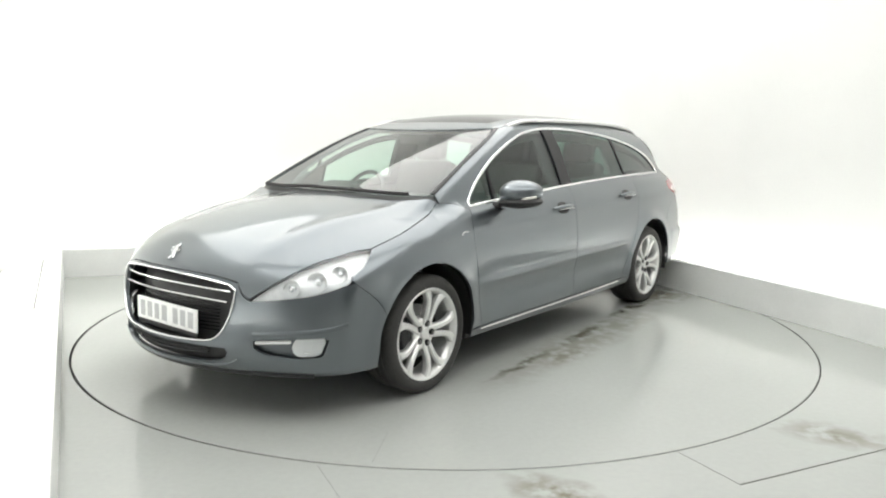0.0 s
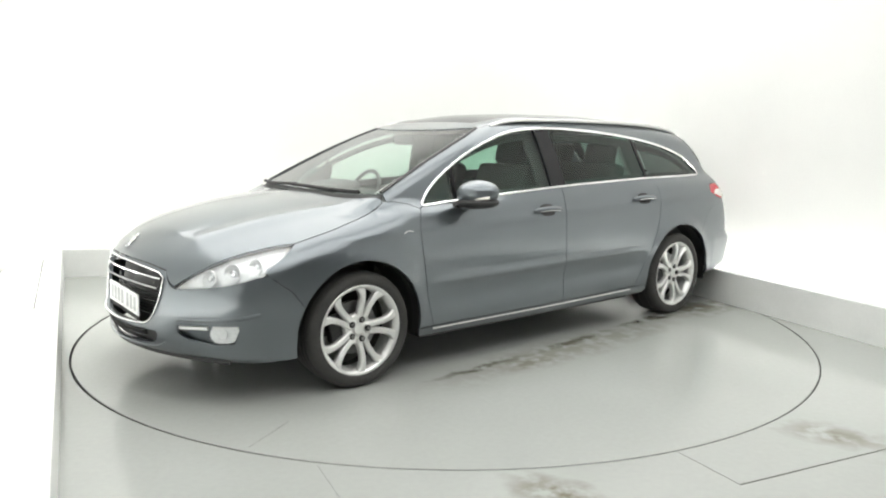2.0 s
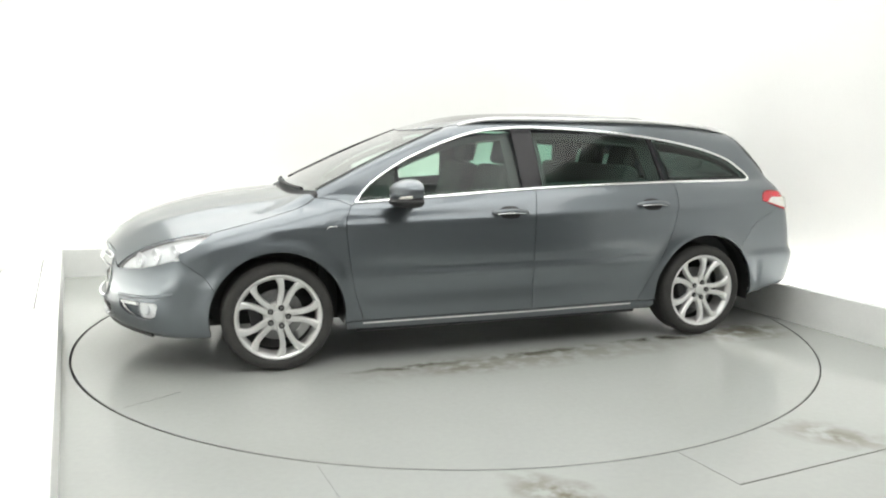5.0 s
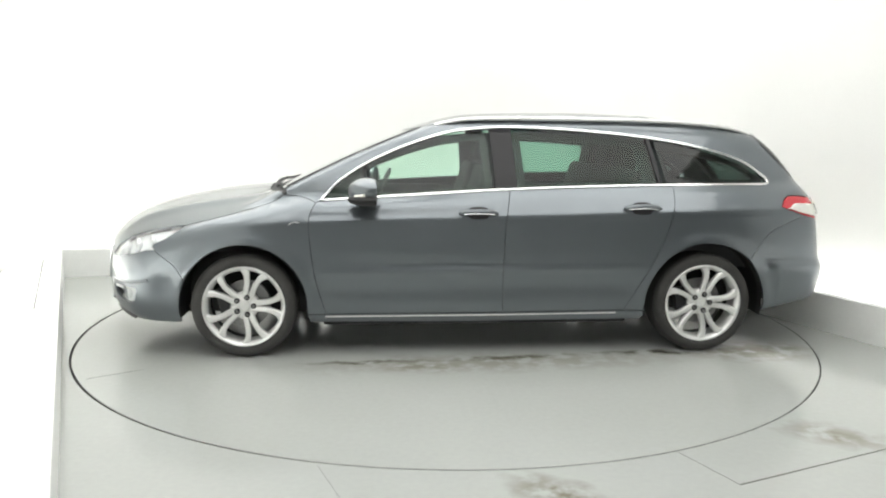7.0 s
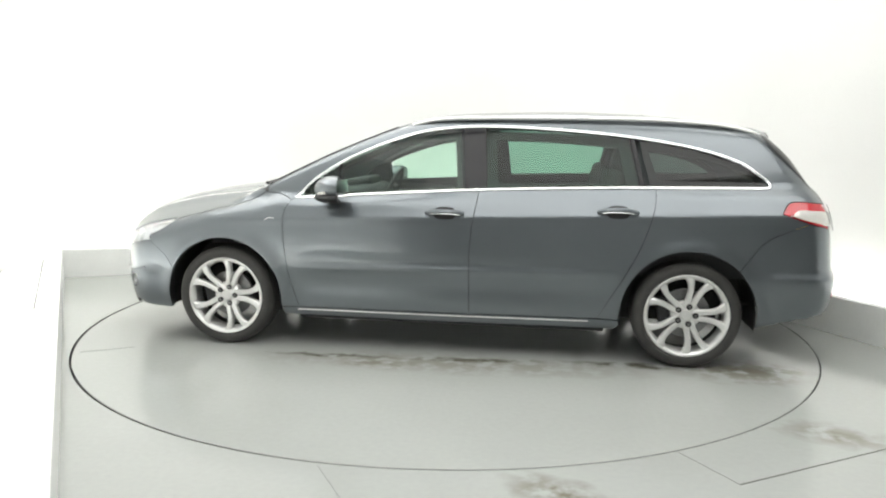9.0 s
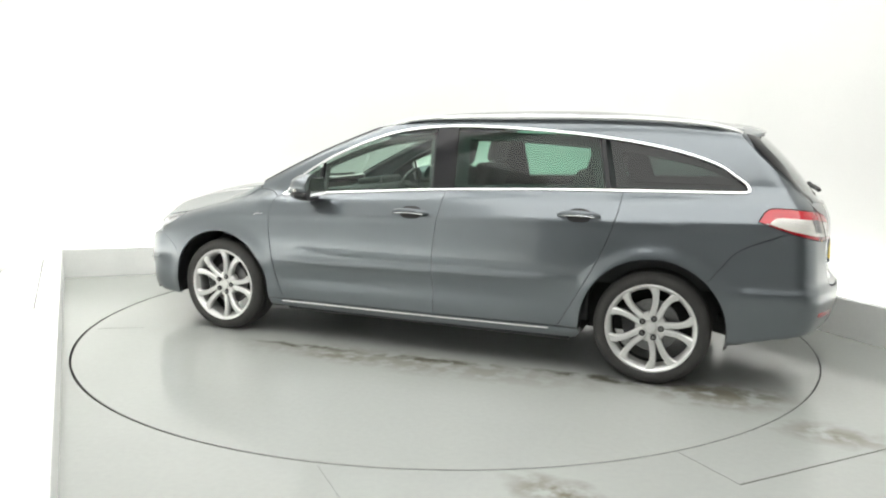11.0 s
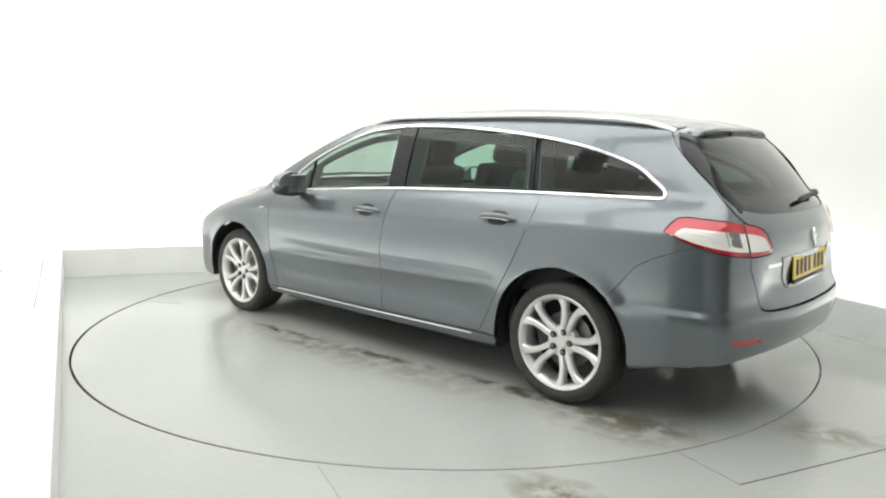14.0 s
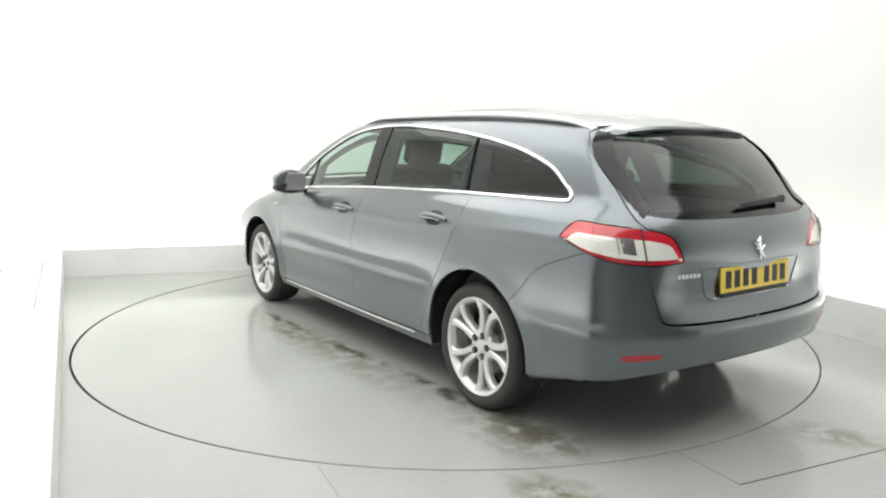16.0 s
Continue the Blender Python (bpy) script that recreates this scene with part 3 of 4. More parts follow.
# Lines on the flank, (x, z)
DLO_LOW = smooth_line([(0.955, 0.936), (0.51, 0.966), (-0.18, 1.008), (-1.02, 1.036), (-1.79, 1.046)])
DLO_TOP = smooth_line([(-1.79, 1.046), (-1.852, 1.052), (-1.842, 1.085), (-1.79, 1.125), (-1.688, 1.19), (-1.496, 1.254), (-1.271, 1.301), (-1.057, 1.332), (-0.837, 1.355), (-0.548, 1.375), (-0.262, 1.384),
                       (-0.05, 1.378), (0.16, 1.354), (0.333, 1.307), (0.506, 1.242), (0.679, 1.16), (0.852, 1.048), (0.955, 0.936)])
DLO = outline(DLO_LOW, DLO_TOP)
SEAM_F = smooth_line([(0.985, 0.925), (1.022, 0.83), (1.012, 0.66), (0.982, 0.456), (0.925, 0.262)])
SEAM_B = smooth_line([(-0.185, 1.008), (-0.142, 0.70), (-0.142, 0.262)])
SEAM_R = smooth_line([(-1.215, 1.038), (-1.198, 0.90), (-1.12, 0.68), (-1.01, 0.47), (-0.90, 0.274)])
SILL = smooth_line([(0.925, 0.262), (-0.142, 0.266), (-1.04, 0.275)])


def at_x(line, x):
    line = sorted([tuple(p) for p in line])
    return float(np.interp(x, [p[0] for p in line], [p[1] for p in line]))


belt_a = [p for p in DLO_LOW if p[0] > -0.185]
belt_b = [p for p in DLO_LOW if -1.215 < p[0] < -0.185]
panel("front_door", "side", outline([(0.985, 0.925), (0.955, 0.936)], belt_a, SEAM_B, [tuple(p) for p in SILL[::-1] if p[0] > -0.142], SEAM_F[::-1]), PAINT, car, grid=0.018)
panel("rear_door", "side", outline([(-0.185, 1.008)], belt_b, SEAM_R, [tuple(p) for p in SILL[::-1] if -0.90 < p[0] < -0.142], SEAM_B[::-1]), PAINT, car, grid=0.018)

# Headlamp and bonnet edge: by angle and height on the nose, or (x, y) from above
HEAD_LOW = smooth_line([(0.487, 0.576), (0.62, 0.590), (0.754, 0.611), (0.885, 0.656), (0.95, 0.713), (1.015, 0.786)])
HEAD_TOP = smooth_line([(1.015, 0.786), (0.93, 0.779), (0.85, 0.763), (0.75, 0.739), (0.655, 0.698), (0.565, 0.640), (0.487, 0.576)])
HEAD = outline(HEAD_LOW, HEAD_TOP)
head_edge, _ = lifted("nose", HEAD_TOP)
HOOD_REAR = smooth_line([(1.18, 0.742), (1.35, 0.775), (1.55, 0.803), tuple(head_edge[0][:2])])
NOSE_LINE = smooth_line([(0.487, 0.576), (0.455, 0.600), (0.435, 0.640)]) + smooth_line([(0.425, 0.655), (0.30, 0.676), (0.15, 0.684), (0.0, 0.687)])
hood_edge, _ = lifted("top", HOOD_REAR)
nose_edge, _ = lifted("nose", NOSE_LINE)
HOOD_SIDE = HOOD_REAR[:-1] + [tuple(q) for q in back_to("top", head_edge)]
HOOD_NOSE = [tuple(q) for q in back_to("top", nose_edge)]
COWL = smooth_line([(1.335, 0.0), (1.305, 0.4), (1.24, 0.65), (1.18, 0.742)])
panel("bonnet", "top", outline([(x, -y) for x, y in COWL[::-1]], COWL, HOOD_SIDE, HOOD_NOSE, [(x, -y) for x, y in HOOD_NOSE[::-1]], [(x, -y) for x, y in HOOD_SIDE[::-1]]), PAINT, car, both=False, gap=0.0025, grid=0.025)

hood_s = back_to("side", hood_edge)
SPLIT = 1.85
nose_of = lambda pts: [tuple(q) for q in back_to("nose", lifted("side", pts)[0])]
side_of = lambda pts: [tuple(q) for q in back_to("side", lifted("nose", pts)[0])]
fender_top = [tuple(p) for p in hood_s]
tip = side_of([(1.015, 0.786)])[0]
mid = side_of([(0.95, 0.713)])[0]
FENDER_FRONT = smooth_line([tip, mid, side_of([(0.90, 0.667)])[0], (1.80, 0.56), (1.745, 0.475)])
cowl_z = float(lifted("top", [(1.18, 0.742)])[0][0][2])
A_BASE = smooth_line([(0.985, 0.925), (1.06, 0.955), (1.18, cowl_z)])
FENDER = outline([(1.18, cowl_z)], fender_top, [tip], FENDER_FRONT, [p for p in arc(1.4085, HUB_Z, ARCHES[0][1], 26, 180, 36)], [(1.034, 0.262), (0.925, 0.262)], SEAM_F[::-1], A_BASE)
panel("front_wing", "side", FENDER, PAINT, car, gap=0.0014)

# Front bumper, whole width
GRILLE = outline(smooth_line([(0.0, 0.674), (0.15, 0.670), (0.29, 0.659), (0.395, 0.643)]), smooth_line([(0.425, 0.622), (0.418, 0.55), (0.388, 0.465), (0.342, 0.403), (0.285, 0.382), (0.14, 0.374), (0.0, 0.372)]))
grille_full = outline([tuple(p) for p in GRILLE], [(-a, b) for a, b in GRILLE[::-1]])
INTAKE = outline(smooth_line([(-0.375, 0.352), (-0.15, 0.354), (0.0, 0.355), (0.15, 0.354), (0.375, 0.352)]), smooth_line([(0.385, 0.335), (0.345, 0.290), (0.15, 0.277), (0.0, 0.274), (-0.15, 0.277), (-0.345, 0.290), (-0.385, 0.335)]))
FOG = outline(smooth_line([(0.50, 0.395), (0.66, 0.408), (0.79, 0.413)]), smooth_line([(0.80, 0.40), (0.78, 0.335), (0.75, 0.322)]), smooth_line([(0.69, 0.316), (0.56, 0.330), (0.50, 0.362)]))
low_edge = smooth_line([(1.03, 0.215), (0.8, 0.222), (0.5, 0.232), (0.0, 0.238)])
bump_side = nose_of(FENDER_FRONT[::-1][:-1])
arch_n = nose_of([p for p in arc(1.4085, HUB_Z, ARCHES[0][1], 26, -14, 10)])
left_edge = outline(NOSE_LINE[::-1], HEAD_LOW[:-8], [p for p in bump_side[::-1] if p[0] > 0.9 and p[1] < 0.66], arch_n, low_edge[2:])
left_edge = [tuple(p) for p in left_edge]
BUMPER = outline(left_edge, [(-a, b) for a, b in left_edge[::-1]])
fog_r = [(-a, b) for a, b in FOG]
panel("front_bumper", "nose", BUMPER, PAINT, car, both=False, holes=(grille_full, INTAKE, FOG, fog_r), grid=0.025, gap=0.0012)
panel("grille_back", "nose", grille_full, BLACK, car, sink=0.095, both=False, rim=0.0, gap=-0.04)
panel("intake_back", "nose", INTAKE, BLACK, car, sink=0.030, both=False, rim=0, gap=-0.02)
panel("fog_recess", "nose", FOG, PAINT, car, sink=0.032, rim=0, gap=-0.012)

# Roof, screen, flank frame
SCREEN_SIDE = smooth_line([(1.165, 0.712), (0.98, 0.69), (0.80, 0.665), (0.62, 0.637), (0.48, 0.607), (0.36, 0.568)])
SCREEN_LOW = smooth_line([(1.27, 0.0), (1.245, 0.35), (1.20, 0.62), (1.165, 0.712)])
SCREEN_TOP = smooth_line([(0.36, 0.568), (0.43, 0.3), (0.45, 0.0)])
half = outline(SCREEN_LOW, SCREEN_SIDE, SCREEN_TOP)
panel("windscreen", "top", outline(half, [(x, -y) for x, y in half[::-1]]), WSCREEN, car, "clear windscreen glass", sink=0.004, both=False, rim=0, gap=0.0)
ROOF_SIDE = smooth_line([(0.36, 0.568), (0.0, 0.585), (-0.5, 0.59), (-1.0, 0.575), (-1.5, 0.545), (-1.8, 0.505)])
ROOF_END = smooth_line([(-1.8, 0.505), (-1.845, 0.3), (-1.86, 0.0)])
half = outline(SCREEN_TOP[::-1], ROOF_SIDE, ROOF_END)
PANO = outline(smooth_line([(0.28, -0.44), (0.30, 0.0), (0.28, 0.44)]), smooth_line([(0.2, 0.475), (-0.5, 0.49), (-1.12, 0.475)]), smooth_line([(-1.16, 0.44), (-1.18, 0.0), (-1.16, -0.44)]), smooth_line([(-1.12, -0.475), (-0.5, -0.49), (0.2, -0.475)]))
panel("roof", "top", outline(half, [(x, -y) for x, y in half[::-1]]), PAINT, car, both=False, holes=(PANO,), gap=0.001)
panel("glass_roof", "top", PANO, BLACK_GLOSS, car, "dark panoramic glass roof", sink=0.003, both=False)
panel("headliner", "top", outline(half, [(x, -y) for x, y in half[::-1]]), LINER, car, sink=0.045, both=False, rim=0, gap=0.03, grid=0.06)

TG_SIDE = smooth_line([(0.80, 1.352), (0.80, 1.29), (0.754, 1.205), (0.69, 1.115), (0.645, 1.03), (0.612, 0.958), (0.592, 0.80), (0.562, 0.69), (0.53, 0.585)])
LAMP_TOP = smooth_line([(0.905, 0.912), (0.85, 0.972), (0.78, 0.978), (0.612, 0.958), (0.50, 0.930), (0.46, 0.885), (0.43, 0.815)])
LAMP_LOW = smooth_line([(0.43, 0.815), (0.55, 0.808), (0.68, 0.822), (0.80, 0.858), (0.905, 0.912)])
LAMP = outline(LAMP_TOP, LAMP_LOW)
side_of_rear = lambda pts: [tuple(q) for q in back_to("side", lifted("rear", pts)[0])]
rear_of = lambda pts: [tuple(q) for q in back_to("rear", lifted("side", pts)[0])]
roof_s = [tuple(q) for q in back_to("side", lifted("top", ROOF_SIDE)[0])]
screen_s = [tuple(q) for q in back_to("side", lifted("top", SCREEN_SIDE)[0])]
seam_top = side_of_rear([(0.80, 0.858)])[0]
SEAM_Q = smooth_line([seam_top, (-1.83, 0.765), (-1.745, 0.672), (-1.676, 0.588)])
tg_up = [p for p in TG_SIDE if p[1] > 0.959]
lamp_out = [p for p in LAMP_TOP if p[0] > 0.614][::-1] + [p for p in LAMP_LOW[::-1] if p[0] > 0.80]
QUARTER = outline(roof_s, side_of_rear(tg_up), side_of_rear(lamp_out), SEAM_Q, [p for p in arc(-1.4085, HUB_Z, ARCHES[1][1], 134, 4, 36)], [(-1.018, 0.274), (-0.90, 0.274)], SEAM_R[::-1], [p for p in DLO_LOW if p[0] < -1.215], DLO_TOP,
                  A_BASE[:-1], screen_s)
panel("side_panel", "side", QUARTER, PAINT, car, "rear wing and roof frame in one pressing", gap=0.0015, grid=0.025)
panel("sill", "side", outline([(1.034, 0.258), (0.925, 0.258)], [(x, z - 0.004) for x, z in SILL], [(-1.02, 0.268), (-1.026, 0.24)], [(-1.0, 0.214), (0.0, 0.207), (1.02, 0.21)]), PAINT, car)
strip("sill_strip", "side", smooth_line([(0.93, 0.247), (0.0, 0.25), (-0.85, 0.257)], 0.06), 0.009, 0.010, ALLOY, car, "bright strip along the sill")


def dlo_between(b0, t0, b1, t1):
    """The part of the side opening between two leaning lines, front first."""
    def ahead(p, b, t):
        k = (p[1] - 0.98) / 0.38
        return p[0] > b + (t - b) * k
    low = [tuple(p) for p in DLO_LOW if not ahead(p, b0, t0) and ahead(p, b1, t1)]
    top = [tuple(p) for p in DLO_TOP if not ahead(p, b0, t0) and ahead(p, b1, t1)]
    return outline(low, top)


for nm, args, m_, lab in (("quarter_light", (2, 2, 0.70, 0.70), GLASS, ""), ("front_window", (0.685, 0.685, -0.10, -0.07), GLASS, "green tinted front door glass"),
                          ("rear_window", (-0.235, -0.205, -1.14, -1.055), PRIVACY, "dark tinted rear door glass"), ("load_bay_window", (-1.165, -1.08, -9, -9), LOADGLASS, "dark tinted fixed side glass")):
    panel(nm, "side", dlo_between(*args), m_, car, lab, sink=0.006, rim=0, gap=0.001)
for args in ((0.70, 0.70, 0.685, 0.685), (-0.10, -0.07, -0.235, -0.205), (-1.14, -1.055, -1.165, -1.08)):
    b0, t0, b1, t1 = args
    f = lambda b, t, z: b + (t - b) * (z - 0.98) / 0.38
    lo0, hi0 = at_x(DLO_LOW, (b0 + b1) / 2), at_x([p for p in DLO_TOP if p[1] > 1.06], (t0 + t1) / 2)
    pl = outline([(f(b0, t0, lo0), lo0)], [(f(b0, t0, hi0), hi0)], [(f(b1, t1, hi0), hi0)], [(f(b1, t1, lo0), lo0)])
    pl = np.array(outline(smooth_line([pl[0], pl[1]]), smooth_line([pl[1], pl[2]]), smooth_line([pl[2], pl[3]]), smooth_line([pl[3], pl[0]])))
    panel("pillar_trim", "side", pl, BLACK_GLOSS, car, "gloss black pillar cover", sink=0.002, gap=0.0)
strip("window_trim", "side", [tuple(p) for p in DLO], 0.018, 0.012, CHROME, car, "chrome strip round the side windows", closed=True)

WINDOWS = []
for args, kx, kz in (((0.74, 0.74, -0.10, -0.07), 0.90, 0.80), ((-0.235, -0.205, -1.14, -1.055), 0.86, 0.74), ((-1.165, -1.08, -9, -9), 0.82, 0.66)):
    w_ = dlo_between(*args)
    mid_ = (w_.min(0) + w_.max(0)) / 2 + np.array([0, -0.004])
    WINDOWS.append(mid_ + (w_ - mid_) * np.array([kx, kz]))
panel("window_lining", "side", shrink(DLO, -0.012), TRIM, car, "dark inner trim round the side windows", sink=0.06, gap=0.0, rim=0.02, holes=WINDOWS)

# Rear: glass, tailgate, lamps, bumper
GLASS_SIDE = smooth_line([(0.74, 1.345), (0.77, 1.285), (0.73, 1.205), (0.668, 1.115), (0.625, 1.04), (0.60, 1.018)])
GLASS_LOW = smooth_line([(0.60, 1.015), (0.45, 0.992), (0.2, 0.985), (0.0, 0.985)])
half = outline(smooth_line([(0.0, 1.362), (0.4, 1.360), (0.74, 1.345)]), GLASS_SIDE, GLASS_LOW)
rear_glass = outline(half, [(-a, b) for a, b in half[::-1]])
panel("rear_glass", "rear", rear_glass, LOADGLASS, car, "dark tinted tailgate glass", sink=0.006, both=False, rim=0, gap=0)
strip("glass_border", "rear", [(a - 0.03, b) for a, b in GLASS_SIDE], 0.085, 0.006, BLACK_GLOSS, car, "black printed edge of the tailgate glass", sink=0.003)
NICHE = outline(smooth_line([(-0.345, 0.785), (0.345, 0.785)]), smooth_line([(0.345, 0.785), (0.31, 0.665)]), smooth_line([(0.285, 0.64), (-0.285, 0.64)]), smooth_line([(-0.31, 0.665), (-0.345, 0.785)]))
tg_low = [p for p in TG_SIDE if p[1] < 0.95]
lamp_in = [p for p in LAMP_TOP if p[0] < 0.61] + [p for p in LAMP_LOW if p[0] < 0.585]
left = outline(smooth_line([(0.0, 1.383), (0.3, 1.380), (0.6, 1.37), (0.80, 1.352)]), tg_up, lamp_in, [p for p in TG_SIDE if p[1] < 0.80], smooth_line([(0.53, 0.585), (0.47, 0.567), (0.2, 0.562), (0.0, 0.562)]))
left = [tuple(p) for p in left]
panel("tailgate", "rear", outline(left, [(-a, b) for a, b in left[::-1]]), PAINT, car, both=False, holes=(rear_glass,), grid=0.022, gap=0.0025)
strip("niche_edge", "rear", [tuple(p) for p in NICHE], 0.014, 0.007, PAINT, car, "raised edge round the plate", both=False, closed=True)
panel("lamp_corner", "rear", outline(smooth_line([(0.56, 0.925), (0.70, 0.94)]), smooth_line([(0.70, 1.03), (0.585, 1.03)]), [(0.575, 0.98)]), PAINT, car, sink=0.005, gap=0.0, rim=0.0)
panel("tail_lamp", "rear", LAMP, REDLENS, car, "red and clear wrap-round tail lamp", gap=0.003, puff=0.006, grid=0.02)
INNER = shrink(LAMP, 0.024)
INNER = INNER - np.array([0, 1]) * (0.2 * (INNER[:, 1] - INNER[:, 1].min()))[:, None]
panel("tail_lens", "rear", INNER, CLEARLAMP, car, "clear centre of the tail lamp", sink=-0.009, gap=0.0, rim=0.006, grid=0.02)
panel("lamp_bulb_cluster", "rear", outline(smooth_line([(0.690, 0.922), (0.640, 0.918)]), smooth_line([(0.630, 0.852), (0.676, 0.862)])), STEEL, car, "dark grille in the lamp", sink=-0.0105, gap=0, rim=0.002, grid=0.02)
for k in range(3):
    strip("lamp_rib", "rear", smooth_line([(0.706, 0.876 + 0.017 * k), (0.835, 0.905 + 0.009 * k)]), 0.003, 0.003, ALLOY, car, "fine rib of the clear lens", sink=-0.011)
strip("lamp_bar", "rear", smooth_line([(0.700, 0.928), (0.690, 0.860)]), 0.004, 0.004, STEEL, car, "dark bar in the lamp", sink=-0.011)
strip("lamp_split", "rear", smooth_line([(0.612, 0.955), (0.592, 0.81)]), 0.007, 0.004, BLACK, car, "dark joint between the halves of the lamp", sink=-0.012)
arch_r = rear_of([p for p in arc(-1.4085, HUB_Z, ARCHES[1][1], 134, 188, 14)])
low_r = smooth_line([tuple(arch_r[-1]), (0.9, 0.285), (0.7, 0.335), (0.4, 0.375), (0.0, 0.385)])
left = outline(smooth_line([(0.0, 0.556), (0.2, 0.556), (0.47, 0.561), (0.53, 0.579)]), [p for p in TG_SIDE if p[1] < 0.80][::-1], [p for p in LAMP_LOW if 0.56 < p[0] < 0.80], rear_of(SEAM_Q), arch_r, low_r)
left = [tuple(p) for p in left]
panel("rear_bumper", "rear", outline(left, [(-a, b) for a, b in left[::-1]]), PAINT, car, both=False, grid=0.018, gap=0.0014)
panel("rear_valance", "rear", outline([(0.9, 0.28)], smooth_line([(0.7, 0.33), (0.4, 0.37), (0.0, 0.38), (-0.4, 0.37), (-0.7, 0.33)]), [(-0.9, 0.28)], smooth_line([(-0.6, 0.30), (0.0, 0.315), (0.6, 0.30)])), BLACK, car, sink=0.012, both=False, gap=-0.004, rim=0.05)
panel("rear_reflector", "rear", outline(smooth_line([(0.53, 0.449), (0.65, 0.453)]), smooth_line([(0.68, 0.444), (0.655, 0.428), (0.53, 0.428)])), REDLENS, car, "slim red reflector", sink=-0.003, gap=0, rim=0.008, grid=0.02)
strip("niche_lip", "rear", smooth_line([(-0.27, 0.645), (0.0, 0.645), (0.27, 0.645)]), 0.010, 0.010, CHROME, car, "chrome lip below the plate", both=False)

# Front details
for i, z in enumerate((0.622, 0.575)):
    strip("grille_bar", "nose", smooth_line([(-0.40 + 0.012 * i, z - 0.008), (-0.2, z + 0.006), (0.0, z + 0.010), (0.2, z + 0.006), (0.40 - 0.012 * i, z - 0.008)]), 0.010, 0.018, CHROME, car, "chrome grille bar", both=False, sink=0.012)
strip("grille_frame", "nose", [tuple(p) for p in grille_full], 0.010, 0.014, CHROME, car, "chrome frame round the grille", both=False, closed=True)
strip("intake_lip", "nose", smooth_line([(-0.43, 0.305), (-0.34, 0.268), (0.0, 0.256), (0.34, 0.268), (0.43, 0.305)]), 0.012, 0.010, PAINT, car, "painted lip under the intake", both=False)
strip("splitter", "nose", smooth_line([(-0.74, 0.228), (-0.5, 0.235), (0.0, 0.24), (0.5, 0.235), (0.74, 0.228)]), 0.02, 0.03, BLACK, car, "black front splitter", both=False, sink=0.01)
for z in (0.308, 0.328):
    strip("intake_slat", "nose", smooth_line([(-0.29, z + 0.01), (0.0, z), (0.29, z + 0.01)]), 0.008, 0.016, BLACK, car, both=False, sink=0.022)
for k in range(9):
    z = 0.41 + 0.018 * k
    strip("grille_slat", "nose", smooth_line([(-0.31, z), (0.0, z), (0.31, z)]), 0.006, 0.012, BLACK_GLOSS, car, both=False, sink=0.078)
panel("headlamp_housing", "nose", HEAD, REFLECTOR, car, "silver headlamp reflector", sink=0.03, gap=-0.004, rim=0)
panel("headlamp_lens", "nose", HEAD, LENS, car, "clear headlamp cover", gap=0.003, rim=0.02, puff=0.003)
FOG_LENS = outline(smooth_line([(0.672, 0.400), (0.785, 0.407)]), smooth_line([(0.788, 0.39), (0.768, 0.338)]), smooth_line([(0.74, 0.326), (0.675, 0.326), (0.655, 0.36), (0.672, 0.400)]))
panel("fog_reflector", "nose", FOG_LENS, REFLECTOR, car, "silver fog lamp reflector", sink=0.018, gap=-0.004, rim=0, grid=0.015)
panel("fog_lamp", "nose", FOG_LENS, LENS, car, "clear fog lamp", sink=0.003, gap=0.002, grid=0.015)
panel("daytime_lamp", "nose", outline(smooth_line([(0.505, 0.393), (0.65, 0.403)]), smooth_line([(0.65, 0.385), (0.505, 0.378)])), REFLECTOR, car, "slim daytime running lamp", sink=0.004, gap=0.001, grid=0.015)
strip("bumper_crease", "nose", smooth_line([(0.50, 0.428), (0.65, 0.438), (0.80, 0.452), (0.88, 0.468)]), 0.02, 0.008, PAINT, car)


def lamp_pods():
    for a, z, r in ((0.655, 0.645, 0.044), (0.76, 0.678, 0.05), (0.86, 0.712, 0.04), (0.72, 0.362, 0.03)):
        p, n = lifted("nose", [(a, z)])
        for s in (1, -1):
            bm = bmesh.new()
            v, d = Vector(p[0] - n[0] * 0.035), Vector((0.85, 0.4, 0.15)).normalized()
            v.y, d.y = v.y * s, d.y * s
            m = Matrix.Translation(v) @ d.to_track_quat("Y", "Z").to_matrix().to_4x4()
            add_lathe(bm, [(0.002, -0.012), (r * 0.5, -0.006), (r * 0.8, 0.008), (r, 0.018), (r, 0.024), (r * 0.9, 0.024)], 24, m)
            part("lamp_bowl", bm, REFLECTOR, car, "round lamp bowl", True)
            bm = bmesh.new()
            bmesh.ops.create_uvsphere(bm, u_segments=16, v_segments=10, radius=r * 0.45, matrix=m @ pose(0, 0.002, 0))
            part("lamp_bulb", bm, CHROME, car, "", True)


lamp_pods()


